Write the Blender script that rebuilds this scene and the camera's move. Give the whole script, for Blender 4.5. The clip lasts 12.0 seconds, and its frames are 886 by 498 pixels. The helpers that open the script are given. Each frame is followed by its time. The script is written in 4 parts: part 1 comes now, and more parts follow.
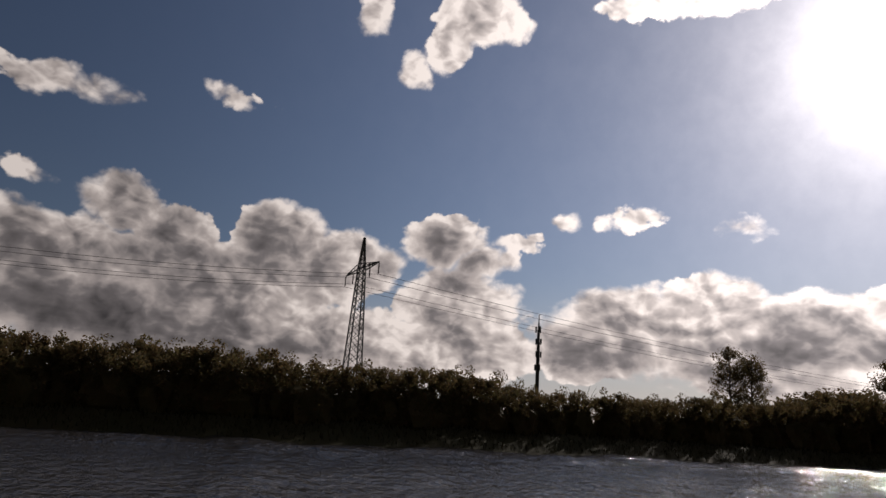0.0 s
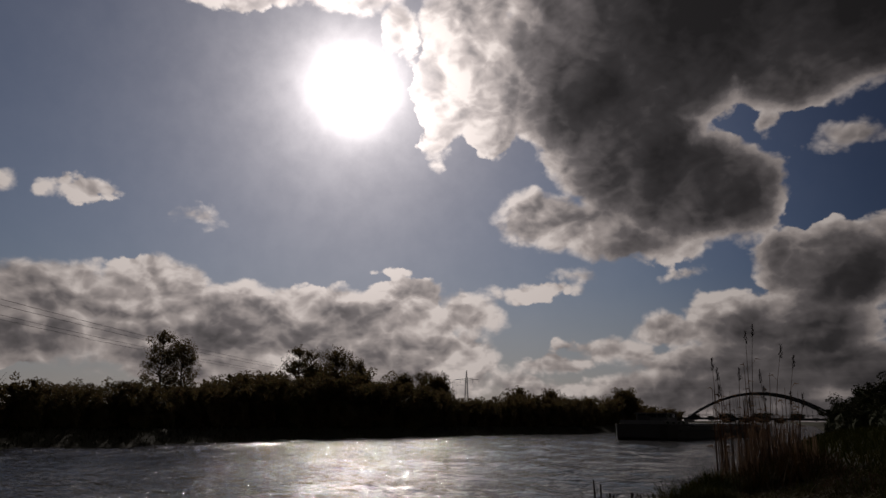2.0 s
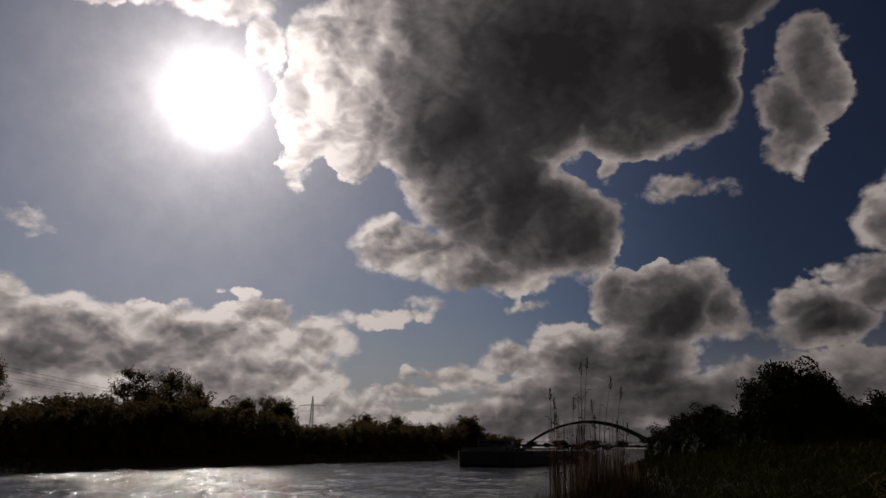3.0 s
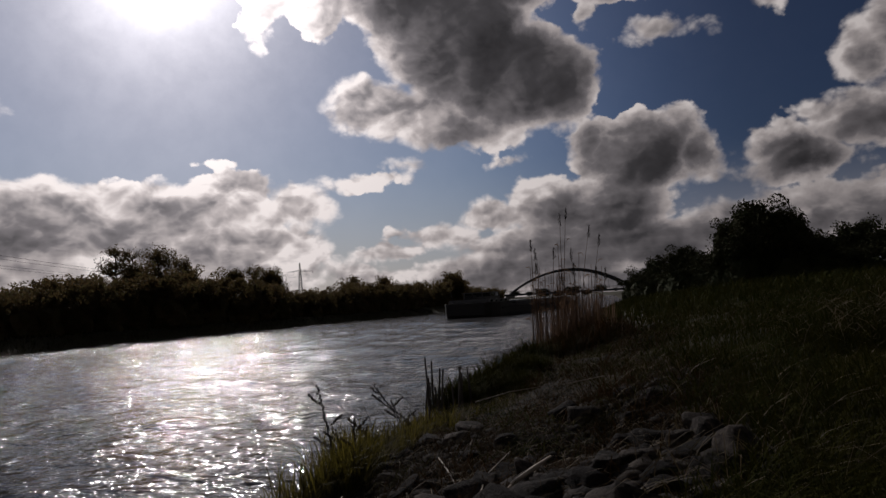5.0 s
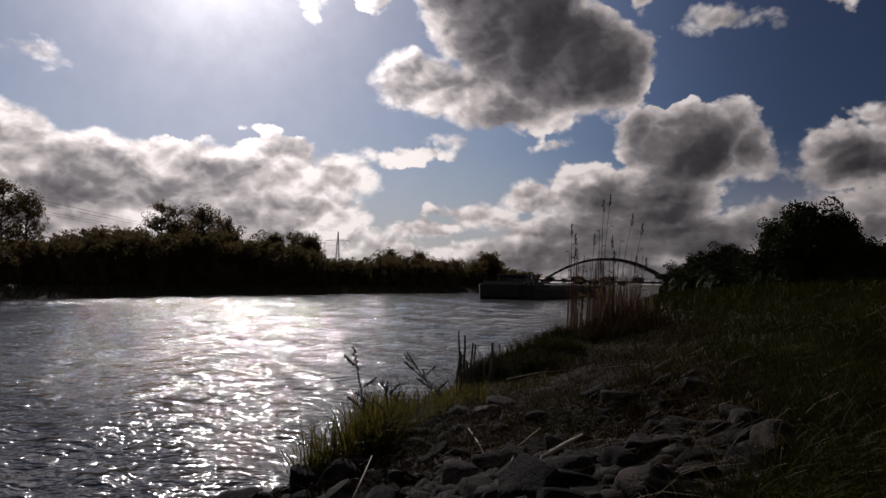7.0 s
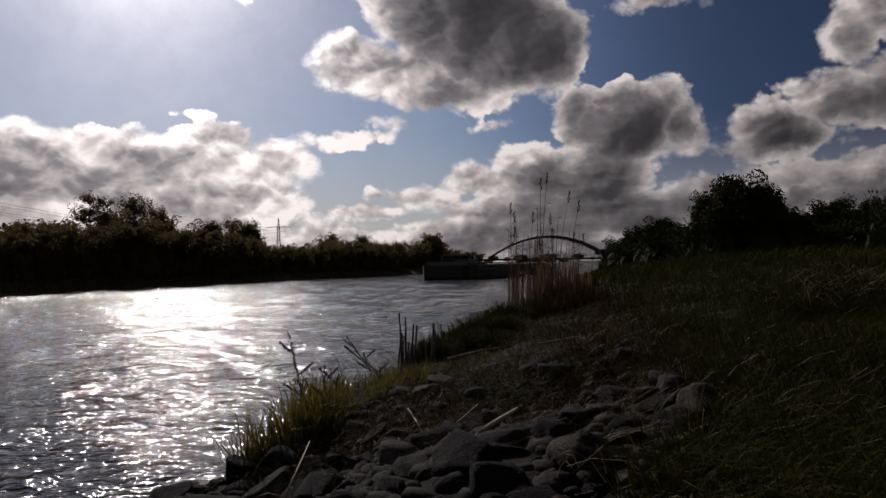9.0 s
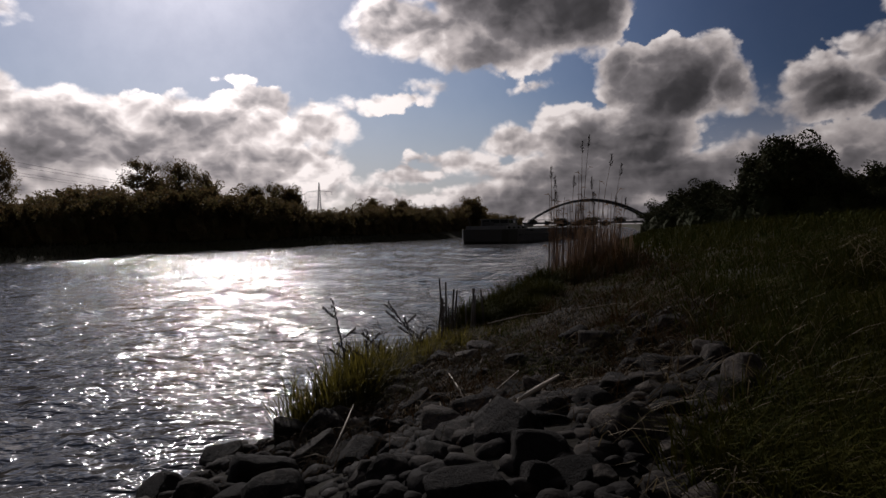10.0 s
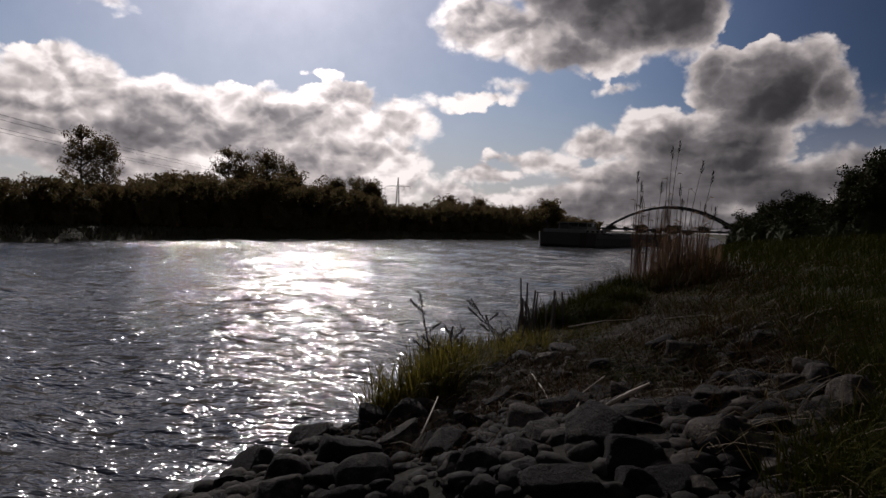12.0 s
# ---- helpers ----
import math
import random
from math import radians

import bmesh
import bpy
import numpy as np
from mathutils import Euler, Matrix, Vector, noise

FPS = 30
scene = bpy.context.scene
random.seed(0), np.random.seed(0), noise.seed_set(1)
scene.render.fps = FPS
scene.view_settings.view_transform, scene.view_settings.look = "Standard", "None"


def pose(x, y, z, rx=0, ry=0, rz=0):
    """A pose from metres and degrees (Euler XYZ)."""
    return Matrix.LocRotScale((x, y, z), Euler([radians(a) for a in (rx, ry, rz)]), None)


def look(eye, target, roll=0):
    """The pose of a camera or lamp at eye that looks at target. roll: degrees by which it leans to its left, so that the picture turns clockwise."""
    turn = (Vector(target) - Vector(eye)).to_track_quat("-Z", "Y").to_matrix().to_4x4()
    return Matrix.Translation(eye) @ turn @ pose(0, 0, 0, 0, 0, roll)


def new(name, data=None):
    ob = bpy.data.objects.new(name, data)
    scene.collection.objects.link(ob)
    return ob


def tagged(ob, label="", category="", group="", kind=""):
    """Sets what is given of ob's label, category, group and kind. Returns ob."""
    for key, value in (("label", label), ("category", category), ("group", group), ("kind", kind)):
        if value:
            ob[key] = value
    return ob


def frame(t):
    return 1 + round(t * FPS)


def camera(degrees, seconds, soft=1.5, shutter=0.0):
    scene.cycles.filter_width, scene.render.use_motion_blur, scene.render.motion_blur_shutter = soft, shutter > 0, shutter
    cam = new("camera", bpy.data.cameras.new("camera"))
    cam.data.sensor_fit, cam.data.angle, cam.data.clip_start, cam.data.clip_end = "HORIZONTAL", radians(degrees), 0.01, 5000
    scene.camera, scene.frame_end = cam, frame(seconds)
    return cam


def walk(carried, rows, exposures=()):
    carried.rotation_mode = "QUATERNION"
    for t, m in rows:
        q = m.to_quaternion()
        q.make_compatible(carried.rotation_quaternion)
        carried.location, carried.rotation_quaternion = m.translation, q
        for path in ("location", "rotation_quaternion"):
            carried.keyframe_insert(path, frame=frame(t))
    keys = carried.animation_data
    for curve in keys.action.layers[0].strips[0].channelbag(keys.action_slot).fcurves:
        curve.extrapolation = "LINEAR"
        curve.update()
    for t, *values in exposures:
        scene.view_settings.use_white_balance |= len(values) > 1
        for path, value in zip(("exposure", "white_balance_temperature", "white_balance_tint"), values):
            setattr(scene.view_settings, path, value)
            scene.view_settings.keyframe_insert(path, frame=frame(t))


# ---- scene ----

# the camera: stands on the bank of a canal, hand-held, and turns from the far bank to the bridge
cam = camera(67.4, 12.0, soft=1.5)
EYE = 2.0  # height over the water
PATH = (
    (0.0, 103.78, -3.73, 71.01, 0.05, 0.00, 0.02),
    (0.5, 104.71, -3.94, 54.13, 0.05, 0.00, 0.02),
    (1.0, 103.07, -1.19, 42.63, 0.05, 0.00, 0.02),
    (1.5, 102.91, -1.82, 36.97, 0.05, 0.00, 0.02),
    (2.0, 104.24, -0.66, 25.46, 0.05, 0.00, 0.02),
    (2.5, 106.79, -0.46, 18.00, 0.05, 0.00, 0.02),
    (3.0, 106.56, -0.61, 12.62, 0.05, 0.00, 0.03),
    (3.2, 105.37, -0.41, 11.48, 0.05, 0.00, 0.03),
    (4.8, 97.16, 3.15, 10.45, 0.06, -0.01, 0.03),
    (5.0, 94.47, 3.18, 11.50, 0.06, -0.01, 0.03),
    (5.5, 91.05, 0.07, 8.09, 0.04, -0.02, 0.01),
    (6.0, 91.10, 0.44, 10.03, 0.04, 0.04, -0.01),
    (6.5, 92.60, 0.61, 13.47, 0.00, 0.00, 0.00),
    (7.0, 92.67, -1.35, 14.42, -0.01, -0.02, -0.04),
    (7.5, 91.61, -2.84, 11.74, 0.02, 0.01, -0.08),
    (9.3, 90.78, 1.40, 9.16, 0.09, 0.06, -0.06),
    (9.5, 88.90, 1.18, 8.35, 0.10, 0.07, -0.06),
    (10.0, 88.09, 0.86, 13.01, 0.06, 0.04, -0.03),
    (10.2, 91.14, 0.28, 15.19, 0.06, 0.03, -0.02),
    (10.5, 88.69, -1.52, 13.12, 0.045, 0.05, -0.05),
    (11.0, 88.89, -0.89, 13.49, 0.04, 0.01, -0.04),
    (11.5, 87.48, -0.66, 15.74, 0.01, 0.03, -0.04),
    (12.0, 87.90, -2.07, 19.51, -0.07, -0.05, -0.04),
)
walk(cam, [(t, pose(dx, dy, EYE + dz, rx, ry, rz)) for t, rx, ry, rz, dx, dy, dz in PATH],
     [(t, stops, 6680 if t < 4 else 6380, 16) for t, stops in ((0.0, 0.2), (0.5, -0.65), (1.0, -0.88), (1.5, -0.95), (3.2, -0.95), (4.8, -0.45), (5.5, -0.2), (7.0, -0.1), (12.0, 0.05))])

# ---- light: a low sun behind broken cumulus ----
SUN_AZ, SUN_EL = -34.2, 27.6  # degrees; azimuth clockwise from +y


def heading(az, el):
    a, e = radians(az), radians(el)
    return Vector((math.sin(a) * math.cos(e), math.cos(a) * math.cos(e), math.sin(e)))


SUN = heading(SUN_AZ, SUN_EL)
lamp = bpy.data.lights.new("sun", "SUN")
lamp.energy, lamp.angle, lamp.color = 2.7, radians(0.6), (1.0, 0.95, 0.88)
new("sun", lamp).matrix_world = look(SUN * 200, (0, 0, 0))

world = bpy.data.worlds.new("sky")
scene.world = world
world.use_nodes = True
wt = world.node_tree
wt.nodes.clear()


class Nodes:
    """Short hand for wiring sockets of one node tree."""

    def __init__(self, tree):
        self.tree = tree

    def add(self, kind):
        return self.tree.nodes.new(kind)

    def put(self, socket, v):
        if isinstance(v, bpy.types.NodeSocket):
            self.tree.links.new(v, socket)
        else:
            socket.default_value = v

    def math(self, op, a, b=0.0, c=0.0, clamp=False):
        n = self.add("ShaderNodeMath")
        n.operation, n.use_clamp = op, clamp
        for s, v in zip(n.inputs, (a, b, c)):
            self.put(s, v)
        return n.outputs[0]

    def vec(self, op, a, b=(0, 0, 0), scale=None):
        n = self.add("ShaderNodeVectorMath")
        n.operation = op
        self.put(n.inputs[0], a)
        self.put(n.inputs[1], b)
        if scale is not None:
            self.put(n.inputs["Scale"], scale)
        return n.outputs["Value"] if op in ("DOT_PRODUCT", "LENGTH", "DISTANCE") else n.outputs[0]

    def noise(self, v, scale, detail=4, rough=0.55, distort=0.0, colour=False, lac=2.0):
        n = self.add("ShaderNodeTexNoise")
        if v is not None:
            self.put(n.inputs["Vector"], v)
        n.inputs["Scale"].default_value = scale
        n.inputs["Detail"].default_value = detail
        n.inputs["Roughness"].default_value = rough
        n.inputs["Lacunarity"].default_value = lac
        n.inputs["Distortion"].default_value = distort
        return n.outputs["Color" if colour else "Fac"]

    def cells(self, v, scale, detail=3.0, rough=0.55):
        n = self.add("ShaderNodeTexVoronoi")
        n.feature, n.normalize = "F1", True
        self.put(n.inputs["Vector"], v)
        n.inputs["Scale"].default_value = scale
        n.inputs["Detail"].default_value = detail
        n.inputs["Roughness"].default_value = rough
        n.inputs["Lacunarity"].default_value = 2.2
        return n.outputs["Distance"]

    def ramp(self, f, a, b, lo=0.0, hi=1.0, smooth=True):
        n = self.add("ShaderNodeMapRange")
        n.interpolation_type = "SMOOTHSTEP" if smooth else "LINEAR"
        for s, v in zip(n.inputs, (f, a, b, lo, hi)):
            self.put(s, v)
        return n.outputs[0]

    def mix(self, f, a, b, blend="MIX"):
        n = self.add("ShaderNodeMix")
        n.data_type, n.blend_type = "RGBA", blend
        self.put(n.inputs[0], f)
        self.put(n.inputs[6], a if isinstance(a, bpy.types.NodeSocket) else (*a, 1))
        self.put(n.inputs[7], b if isinstance(b, bpy.types.NodeSocket) else (*b, 1))
        return n.outputs[2]


W = Nodes(wt)
view = W.add("ShaderNodeTexCoord").outputs["Generated"]
split = W.add("ShaderNodeSeparateXYZ")
W.put(split.inputs[0], view)
sx, sy, sz = split.outputs
az = W.math("MULTIPLY", W.math("ARCTAN2", sx, sy), 57.29578)
el = W.math("MULTIPLY", W.math("ARCSINE", sz), 57.29578)
flat = W.add("ShaderNodeCombineXYZ")
W.put(flat.inputs[0], az), W.put(flat.inputs[1], el)
# puffs: the place in the sky is shaken by noise before the clouds' outlines are taken
puff = W.vec("SUBTRACT", W.noise(view, 10.0, 5, 0.6, colour=True), (0.5, 0.5, 0.5))
spot = W.vec("ADD", flat.outputs[0], W.vec("MULTIPLY", puff, (4.5, 3.4, 0)))
field, shade = None, None


def cloud(a, e, ra, re, dark):
    """One cumulus: azimuth, elevation, half width and half height in degrees, and how thick it is."""
    global field, shade
    off = W.vec("MULTIPLY", W.vec("SUBTRACT", spot, (a, e, 0)), (1 / ra, 1 / re, 0))
    body = W.math("MULTIPLY", W.math("SUBTRACT", 0.98, W.vec("LENGTH", off)), min(re, ra) / 3.0)
    # its thick heart lies on the side away from the sun
    away = Vector(((a - SUN_AZ) / ra, (e - SUN_EL) / re)).normalized() * 0.55
    heart = W.math("SUBTRACT", 1.30, W.math("MULTIPLY", W.vec("DISTANCE", off, (away.x, away.y, 0)), 0.62))
    tone = W.math("MULTIPLY", heart, dark)
    field = body if field is None else W.math("SMOOTH_MAX", field, body, 0.10)
    shade = tone if shade is None else W.math("SMOOTH_MAX", shade, tone, 0.30)


def clouds(rows):
    for row in rows.strip().splitlines():
        for c in row.split("/"):
            cloud(*(float(v) for v in c.split()))


# heaps over the far bank
clouds("""
-98.6 14.4 3.6 2.2 .42 / -94.5 12.4 3.5 2.4 .47 / -104 10 8 3.6 .38 / -85.8 13.6 5.0 3.3 .56 / -80 11.5 4.5 3.4 .42 / -90 9 10 4.2 .47
-71.6 14.2 4.0 2.7 .61 / -68.5 12.4 2.8 1.8 .67 / -65.4 14.4 2.4 0.9 .14 / -70.5 8.8 6.0 3.4 .28 / -90 5.5 20 3.4 .47 / -71 5 9 3.2 .33 / -99 6.0 9 3.0 .70
-104.5 22.2 4.6 1.25 .28 / -91.6 24.2 2.4 0.9 .09 / -105.5 15.6 2.6 0.9 .19 / -69.5 33.2 4.6 2.6 .14 / -72.3 30.6 2.4 2.4 .09 / -75.5 28.6 1.9 1.7 .00 / -80 32.8 1.6 1.9 .00
""")
# the long bank of cloud under the sun
clouds("""
-56 8.6 6 2.8 .38 / -49.8 9.0 6 3.1 .38 / -42 8.4 6 2.7 .42 / -35 8.7 6 2.5 .42 / -29 9.4 5 2.5 .38 / -23.5 8.4 4.5 2.0 .29 / -19 10.3 3.0 0.9 .05
-30.2 12.3 1.3 0.6 .05 / -14 12.0 2.2 0.7 .05 / -15.8 10.7 2.0 0.7 .05 / -4.8 12.0 1.6 0.6 .05 / -58 6 8 3.0 .42 / -46 5.5 12 3.2 .53 / -34 5.5 10 3.0 .47
-25 5 5 2.2 .26 / -21.8 4.6 1.8 1.1 .08 / -28 3 12 1.6 .26 / -18 2.5 6 0.9 .08 / -55 16.9 3.0 0.7 .05 / -46.6 16.1 2.4 0.7 .05 / -60.8 16.3 1.0 0.7 .00
""")
# round the sun, and the great dark cloud beside it
clouds("""
-52 33.4 7 1.25 .05 / -46 34.6 7 2.0 .10 / -36 35.6 8 2.4 .15 / -21.0 27 3.6 5.5 .22 / -30 32.5 1.8 2.2 .35 / -25.5 30 3.0 6.5 .12 / -26.2 24 1.6 2.6 .10 / -22.5 33 4 5 .12
-8 31 13 8.5 1.08 / 6 30 9 7 1.05 / -14 27 6.5 5 1.0 / -9.5 22 7.5 5.6 .95 / -4 18.5 7.0 4.8 .78 / -0.5 17.5 3.2 3.8 .62 / -17 16.8 4.6 2.6 .12
-13 16 5 2.6 .35 / -9 14.8 8.5 1.8 .55 / 9.5 29 5 5 .95 / 0 38 24 8 1.05 / 8 20.6 3.6 1.0 .15 / 1.9 23 1.2 1.3 .10 / 17 24.5 2.2 4.5 .50 / 19.5 28 2.5 4 .50
""")
# the tower over the bridge and the cloud beyond
clouds("""
5.6 11.0 5.2 3.8 .84 / 2.2 12.9 2.2 2.0 .50 / 9.4 12.9 2.1 2.0 .55 / 10.3 10.4 2.4 2.2 .75 / -2.5 8.4 3.4 2.3 .45 / -6.5 7.0 3.4 1.8 .35 / -11 5.5 4 1.4 .30
-15.5 4.4 3 0.9 .15 / 2 7 8 3.2 .75 / 0 4 12 2.6 .62 / 6 4 9 2.6 .80 / -4 2 12 2.4 .62 / 17.3 9.0 4.6 1.9 1.0 / 15.8 10.6 3.0 1.5 .90 / 21.5 11.6 4.0 2.0 .72
22.4 16.2 1.9 2.7 .60 / 25.5 18 2.6 3.0 .65 / 26.5 12 5 3.0 .80 / 18 5.2 10 2.4 .58 / 4 0.5 16 2.0 .62 / 28 5 10 3.0 .60 / 12 4.3 5 2.0 .60
""")
low = W.noise(view, 6.0, 3, 0.5)
fine = W.noise(view, 26.0, 8, 0.62)
# heads like cauliflower, lit on the side towards the sun
sunward = W.vec("NORMALIZE", W.vec("SUBTRACT", tuple(SUN), view))
curl = W.vec("SCALE", W.vec("SUBTRACT", W.noise(view, 16.0, 2, 0.55, colour=True), (0.5, 0.5, 0.5)), scale=0.032)


def heaps(shift, scale, detail):
    at = W.vec("ADD", W.vec("ADD", view, W.vec("SCALE", sunward, scale=shift)), curl)
    return W.cells(W.vec("MULTIPLY", at, (1, 1, 1.45)), scale, detail)


heap, heap_sun = heaps(0.0, 14.0, 2.6), heaps(0.014, 14.0, 2.6)
head, head_sun = heaps(0.0, 7.0, 1.0), heaps(0.03, 7.0, 1.0)
relief = W.math("ADD", W.math("MULTIPLY", W.math("SUBTRACT", heap_sun, heap), 2.1), W.math("MULTIPLY", W.math("SUBTRACT", head_sun, head), 1.3))
# unseen thick dark cloud, added all round to cut the fill light, away from the part of the sky that is laid out above
apart = W.vec("DISTANCE", view, tuple(heading(-42, 18)))
unseen_deck = W.ramp(W.noise(view, 2.2, 5, 0.55), 0.25, 0.65, -0.1, 1.2)
unseen_deck = W.math("SUBTRACT", unseen_deck, W.ramp(apart, 1.15, 1.45, 1.5, 0.0))
field = W.math("MAXIMUM", field, unseen_deck)
shade = W.math("MAXIMUM", shade, W.math("MULTIPLY", unseen_deck, 1.1))
thick = W.math("ADD", field, W.math("ADD", W.math("MULTIPLY", W.math("SUBTRACT", 0.34, heap), 1.1), W.math("MULTIPLY", W.math("SUBTRACT", fine, 0.5), 0.28)))
# crisp heads here, frayed wisps there
cover = W.ramp(thick, 0.0, W.ramp(W.noise(view, 8.0, 3, 0.5), 0.38, 0.62, 0.07, 0.32))
sun_near = W.math("MAXIMUM", W.vec("DOT_PRODUCT", view, tuple(SUN)), 0.0)
ang = W.math("MULTIPLY", W.math("ARCCOSINE", W.math("MINIMUM", sun_near, 0.999999)), 57.29578)
halo = W.math("EXPONENT", W.math("MULTIPLY", ang, -1 / 12.0))
veil = W.math("EXPONENT", W.math("MULTIPLY", ang, -1 / 3.4))
core = W.math("EXPONENT", W.math("MULTIPLY", W.math("MULTIPLY", ang, ang), -1 / 7.0))
glow = W.math("ADD", W.math("MULTIPLY", core, 4.0), W.math("ADD", W.math("MULTIPLY", veil, 3.0), W.math("MULTIPLY", halo, 0.42)))
glow = W.math("MULTIPLY", glow, W.ramp(fine, 0.2, 0.8, 0.85, 1.15))
# thin edges let the sun through, the hearts are dark; layers show as streaks near the horizon
depth = W.math("MULTIPLY", W.math("MAXIMUM", shade, 0.0), W.ramp(thick, 0.0, 0.65, 0.16, 0.80))
depth = W.math("ADD", depth, W.math("MULTIPLY", W.math("SUBTRACT", low, 0.5), 0.07))
streak = W.noise(W.vec("MULTIPLY", view, (3.0, 3.0, 34.0)), 1.6, 5, 0.6, 0.4)
depth = W.math("ADD", depth, W.math("MULTIPLY", W.math("SUBTRACT", 0.5, streak), W.ramp(el, 2.5, 8.0, 0.35, 0.0)))
depth = W.math("SUBTRACT", depth, W.math("MULTIPLY", relief, W.ramp(shade, 0.25, 1.0, 0.85, 0.32)), clamp=True)
tones = W.add("ShaderNodeValToRGB")
tones.color_ramp.elements[0].color = (1.0, 0.93, 0.865, 1)
tones.color_ramp.elements[1].color = (0.030, 0.029, 0.030, 1)
for q, c in ((0.20, (0.56, 0.51, 0.48)), (0.45, (0.22, 0.205, 0.205)), (0.75, (0.070, 0.067, 0.069))):
    tones.color_ramp.elements.new(q).color = (*c, 1)
W.put(tones.inputs[0], depth)
rim = W.math("ADD", 0.42, W.math("MULTIPLY", W.math("EXPONENT", W.math("MULTIPLY", ang, -1 / 26.0)), 1.25))
rim = W.math("ADD", rim, W.math("MULTIPLY", W.math("EXPONENT", W.math("MULTIPLY", ang, -1 / 7.0)), 1.2))
lit = W.mix(1.0, tones.outputs[0], W.vec("SCALE", (1, 1, 1), scale=rim), "MULTIPLY")
sky = W.add("ShaderNodeTexSky")
sky.sky_type, sky.sun_disc = "NISHITA", False
sky.sun_elevation, sky.sun_rotation = radians(SUN_EL), radians(SUN_AZ)
sky.altitude, sky.air_density, sky.dust_density, sky.ozone_density = 20, 1.0, 0.3, 2.5
blue = W.vec("SCALE", sky.outputs[0], scale=0.050)
blue = W.mix(1.0, blue, (0.87, 0.84, 0.86), "MULTIPLY")
blue = W.vec("SCALE", blue, scale=W.ramp(ang, 15.0, 75.0, 1.0, 0.55))
blue = W.vec("SCALE", blue, scale=W.ramp(az, -14.0, 16.0, 1.0, 0.36))
blue = W.mix(W.ramp(az, -14.0, 16.0), blue, W.mix(1.0, blue, (0.74, 0.92, 1.22), "MULTIPLY"))
blue = W.mix(W.ramp(el, 0.0, 12.0, 0.65, 0.0), blue, (0.34, 0.335, 0.36))
tint = W.mix(cover, blue, lit)
gl = W.vec("SCALE", (1.0, 0.97, 0.95), scale=W.math("MULTIPLY", glow, W.ramp(W.math("MULTIPLY", shade, cover), 0.1, 0.8, 1.0, 0.05)))
total = W.vec("ADD", tint, gl)
bg = W.add("ShaderNodeBackground")
W.put(bg.inputs[0], total)
bg.inputs[1].default_value = 1.0
wt.links.new(bg.outputs[0], W.add("ShaderNodeOutputWorld").inputs[0])
world.cycles.sampling_method, world.cycles.sample_map_resolution = "MANUAL", 512


# ---- materials ----
def material(name, rgb, rough=0.8, spread=0.35, scale=3.0, fine=40.0, bump=0.3, metal=0.0, spec=0.4, second=None, island=False, through_light=0.0, turn=(0.35, 0.8)):
    """A surface: base colour with two scales of variation, and relief."""
    m = bpy.data.materials.new(name)
    m.use_nodes = True
    N = Nodes(m.node_tree)
    b = m.node_tree.nodes["Principled BSDF"]
    where = N.add("ShaderNodeTexCoord").outputs["Object"]
    if island:
        lot = N.add("ShaderNodeNewGeometry").outputs["Random Per Island"]
    else:
        lot = N.add("ShaderNodeObjectInfo").outputs["Random"]
    big = N.noise(where, scale, 4, 0.6)
    small = N.noise(where, fine, 5, 0.65)
    other = second or tuple(c * 0.45 for c in rgb)
    f = N.math("ADD", N.math("MULTIPLY", big, 0.55), N.math("ADD", N.math("MULTIPLY", small, 0.25), N.math("MULTIPLY", lot, 0.35)))
    col = N.mix(N.ramp(f, *turn), rgb, other)
    val = N.math("ADD", 1 - spread / 2, N.math("MULTIPLY", small, spread))
    col = N.mix(1.0, col, N.vec("SCALE", (1, 1, 1), scale=val), "MULTIPLY")
    N.put(b.inputs["Base Color"], col)
    N.put(b.inputs["Roughness"], N.ramp(small, 0.2, 0.8, max(rough - 0.12, 0.02), min(rough + 0.12, 1.0)))
    b.inputs["Metallic"].default_value = metal
    b.inputs["Specular IOR Level"].default_value = spec
    if bump:
        bn = N.add("ShaderNodeBump")
        bn.inputs["Strength"].default_value = bump
        bn.inputs["Distance"].default_value = 0.03
        N.put(bn.inputs["Height"], N.math("ADD", big, N.math("MULTIPLY", small, 0.6)))
        N.put(b.inputs["Normal"], bn.outputs[0])
    if through_light:
        t = N.add("ShaderNodeBsdfTranslucent")
        N.put(t.inputs[0], col)
        mx = N.add("ShaderNodeMixShader")
        mx.inputs[0].default_value = through_light
        N.put(mx.inputs[1], b.outputs[0])
        N.put(mx.inputs[2], t.outputs[0])
        out = m.node_tree.nodes["Material Output"]
        m.node_tree.links.new(mx.outputs[0], out.inputs[0])
    return m


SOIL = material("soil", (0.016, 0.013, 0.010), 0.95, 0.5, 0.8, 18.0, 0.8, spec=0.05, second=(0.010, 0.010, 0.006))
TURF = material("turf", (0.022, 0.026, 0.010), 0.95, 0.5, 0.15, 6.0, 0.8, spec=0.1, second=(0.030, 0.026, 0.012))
# near-black base holds the stones' backlit shade; the random pale tone is their own
SHADED_STONE = material("stone", (0.0095, 0.0080, 0.0072), 0.85, 0.6, 2.2, 14.0, 1.0, spec=0.06, second=(0.10, 0.083, 0.070), turn=(0.56, 0.92))
# far-bank leaves: the haze over them is put into this lighter tone
LEAF_HAZED = material("leaf", (0.085, 0.076, 0.032), 0.8, 0.5, 0.6, 6.0, 0, spec=0.15, second=(0.115, 0.072, 0.034), island=True, through_light=0.5)
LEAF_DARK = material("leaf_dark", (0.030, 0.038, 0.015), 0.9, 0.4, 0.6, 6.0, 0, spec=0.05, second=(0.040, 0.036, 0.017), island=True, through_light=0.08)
BARK = material("bark", (0.07, 0.055, 0.042), 0.95, 0.5, 2.0, 22.0, 0.8)
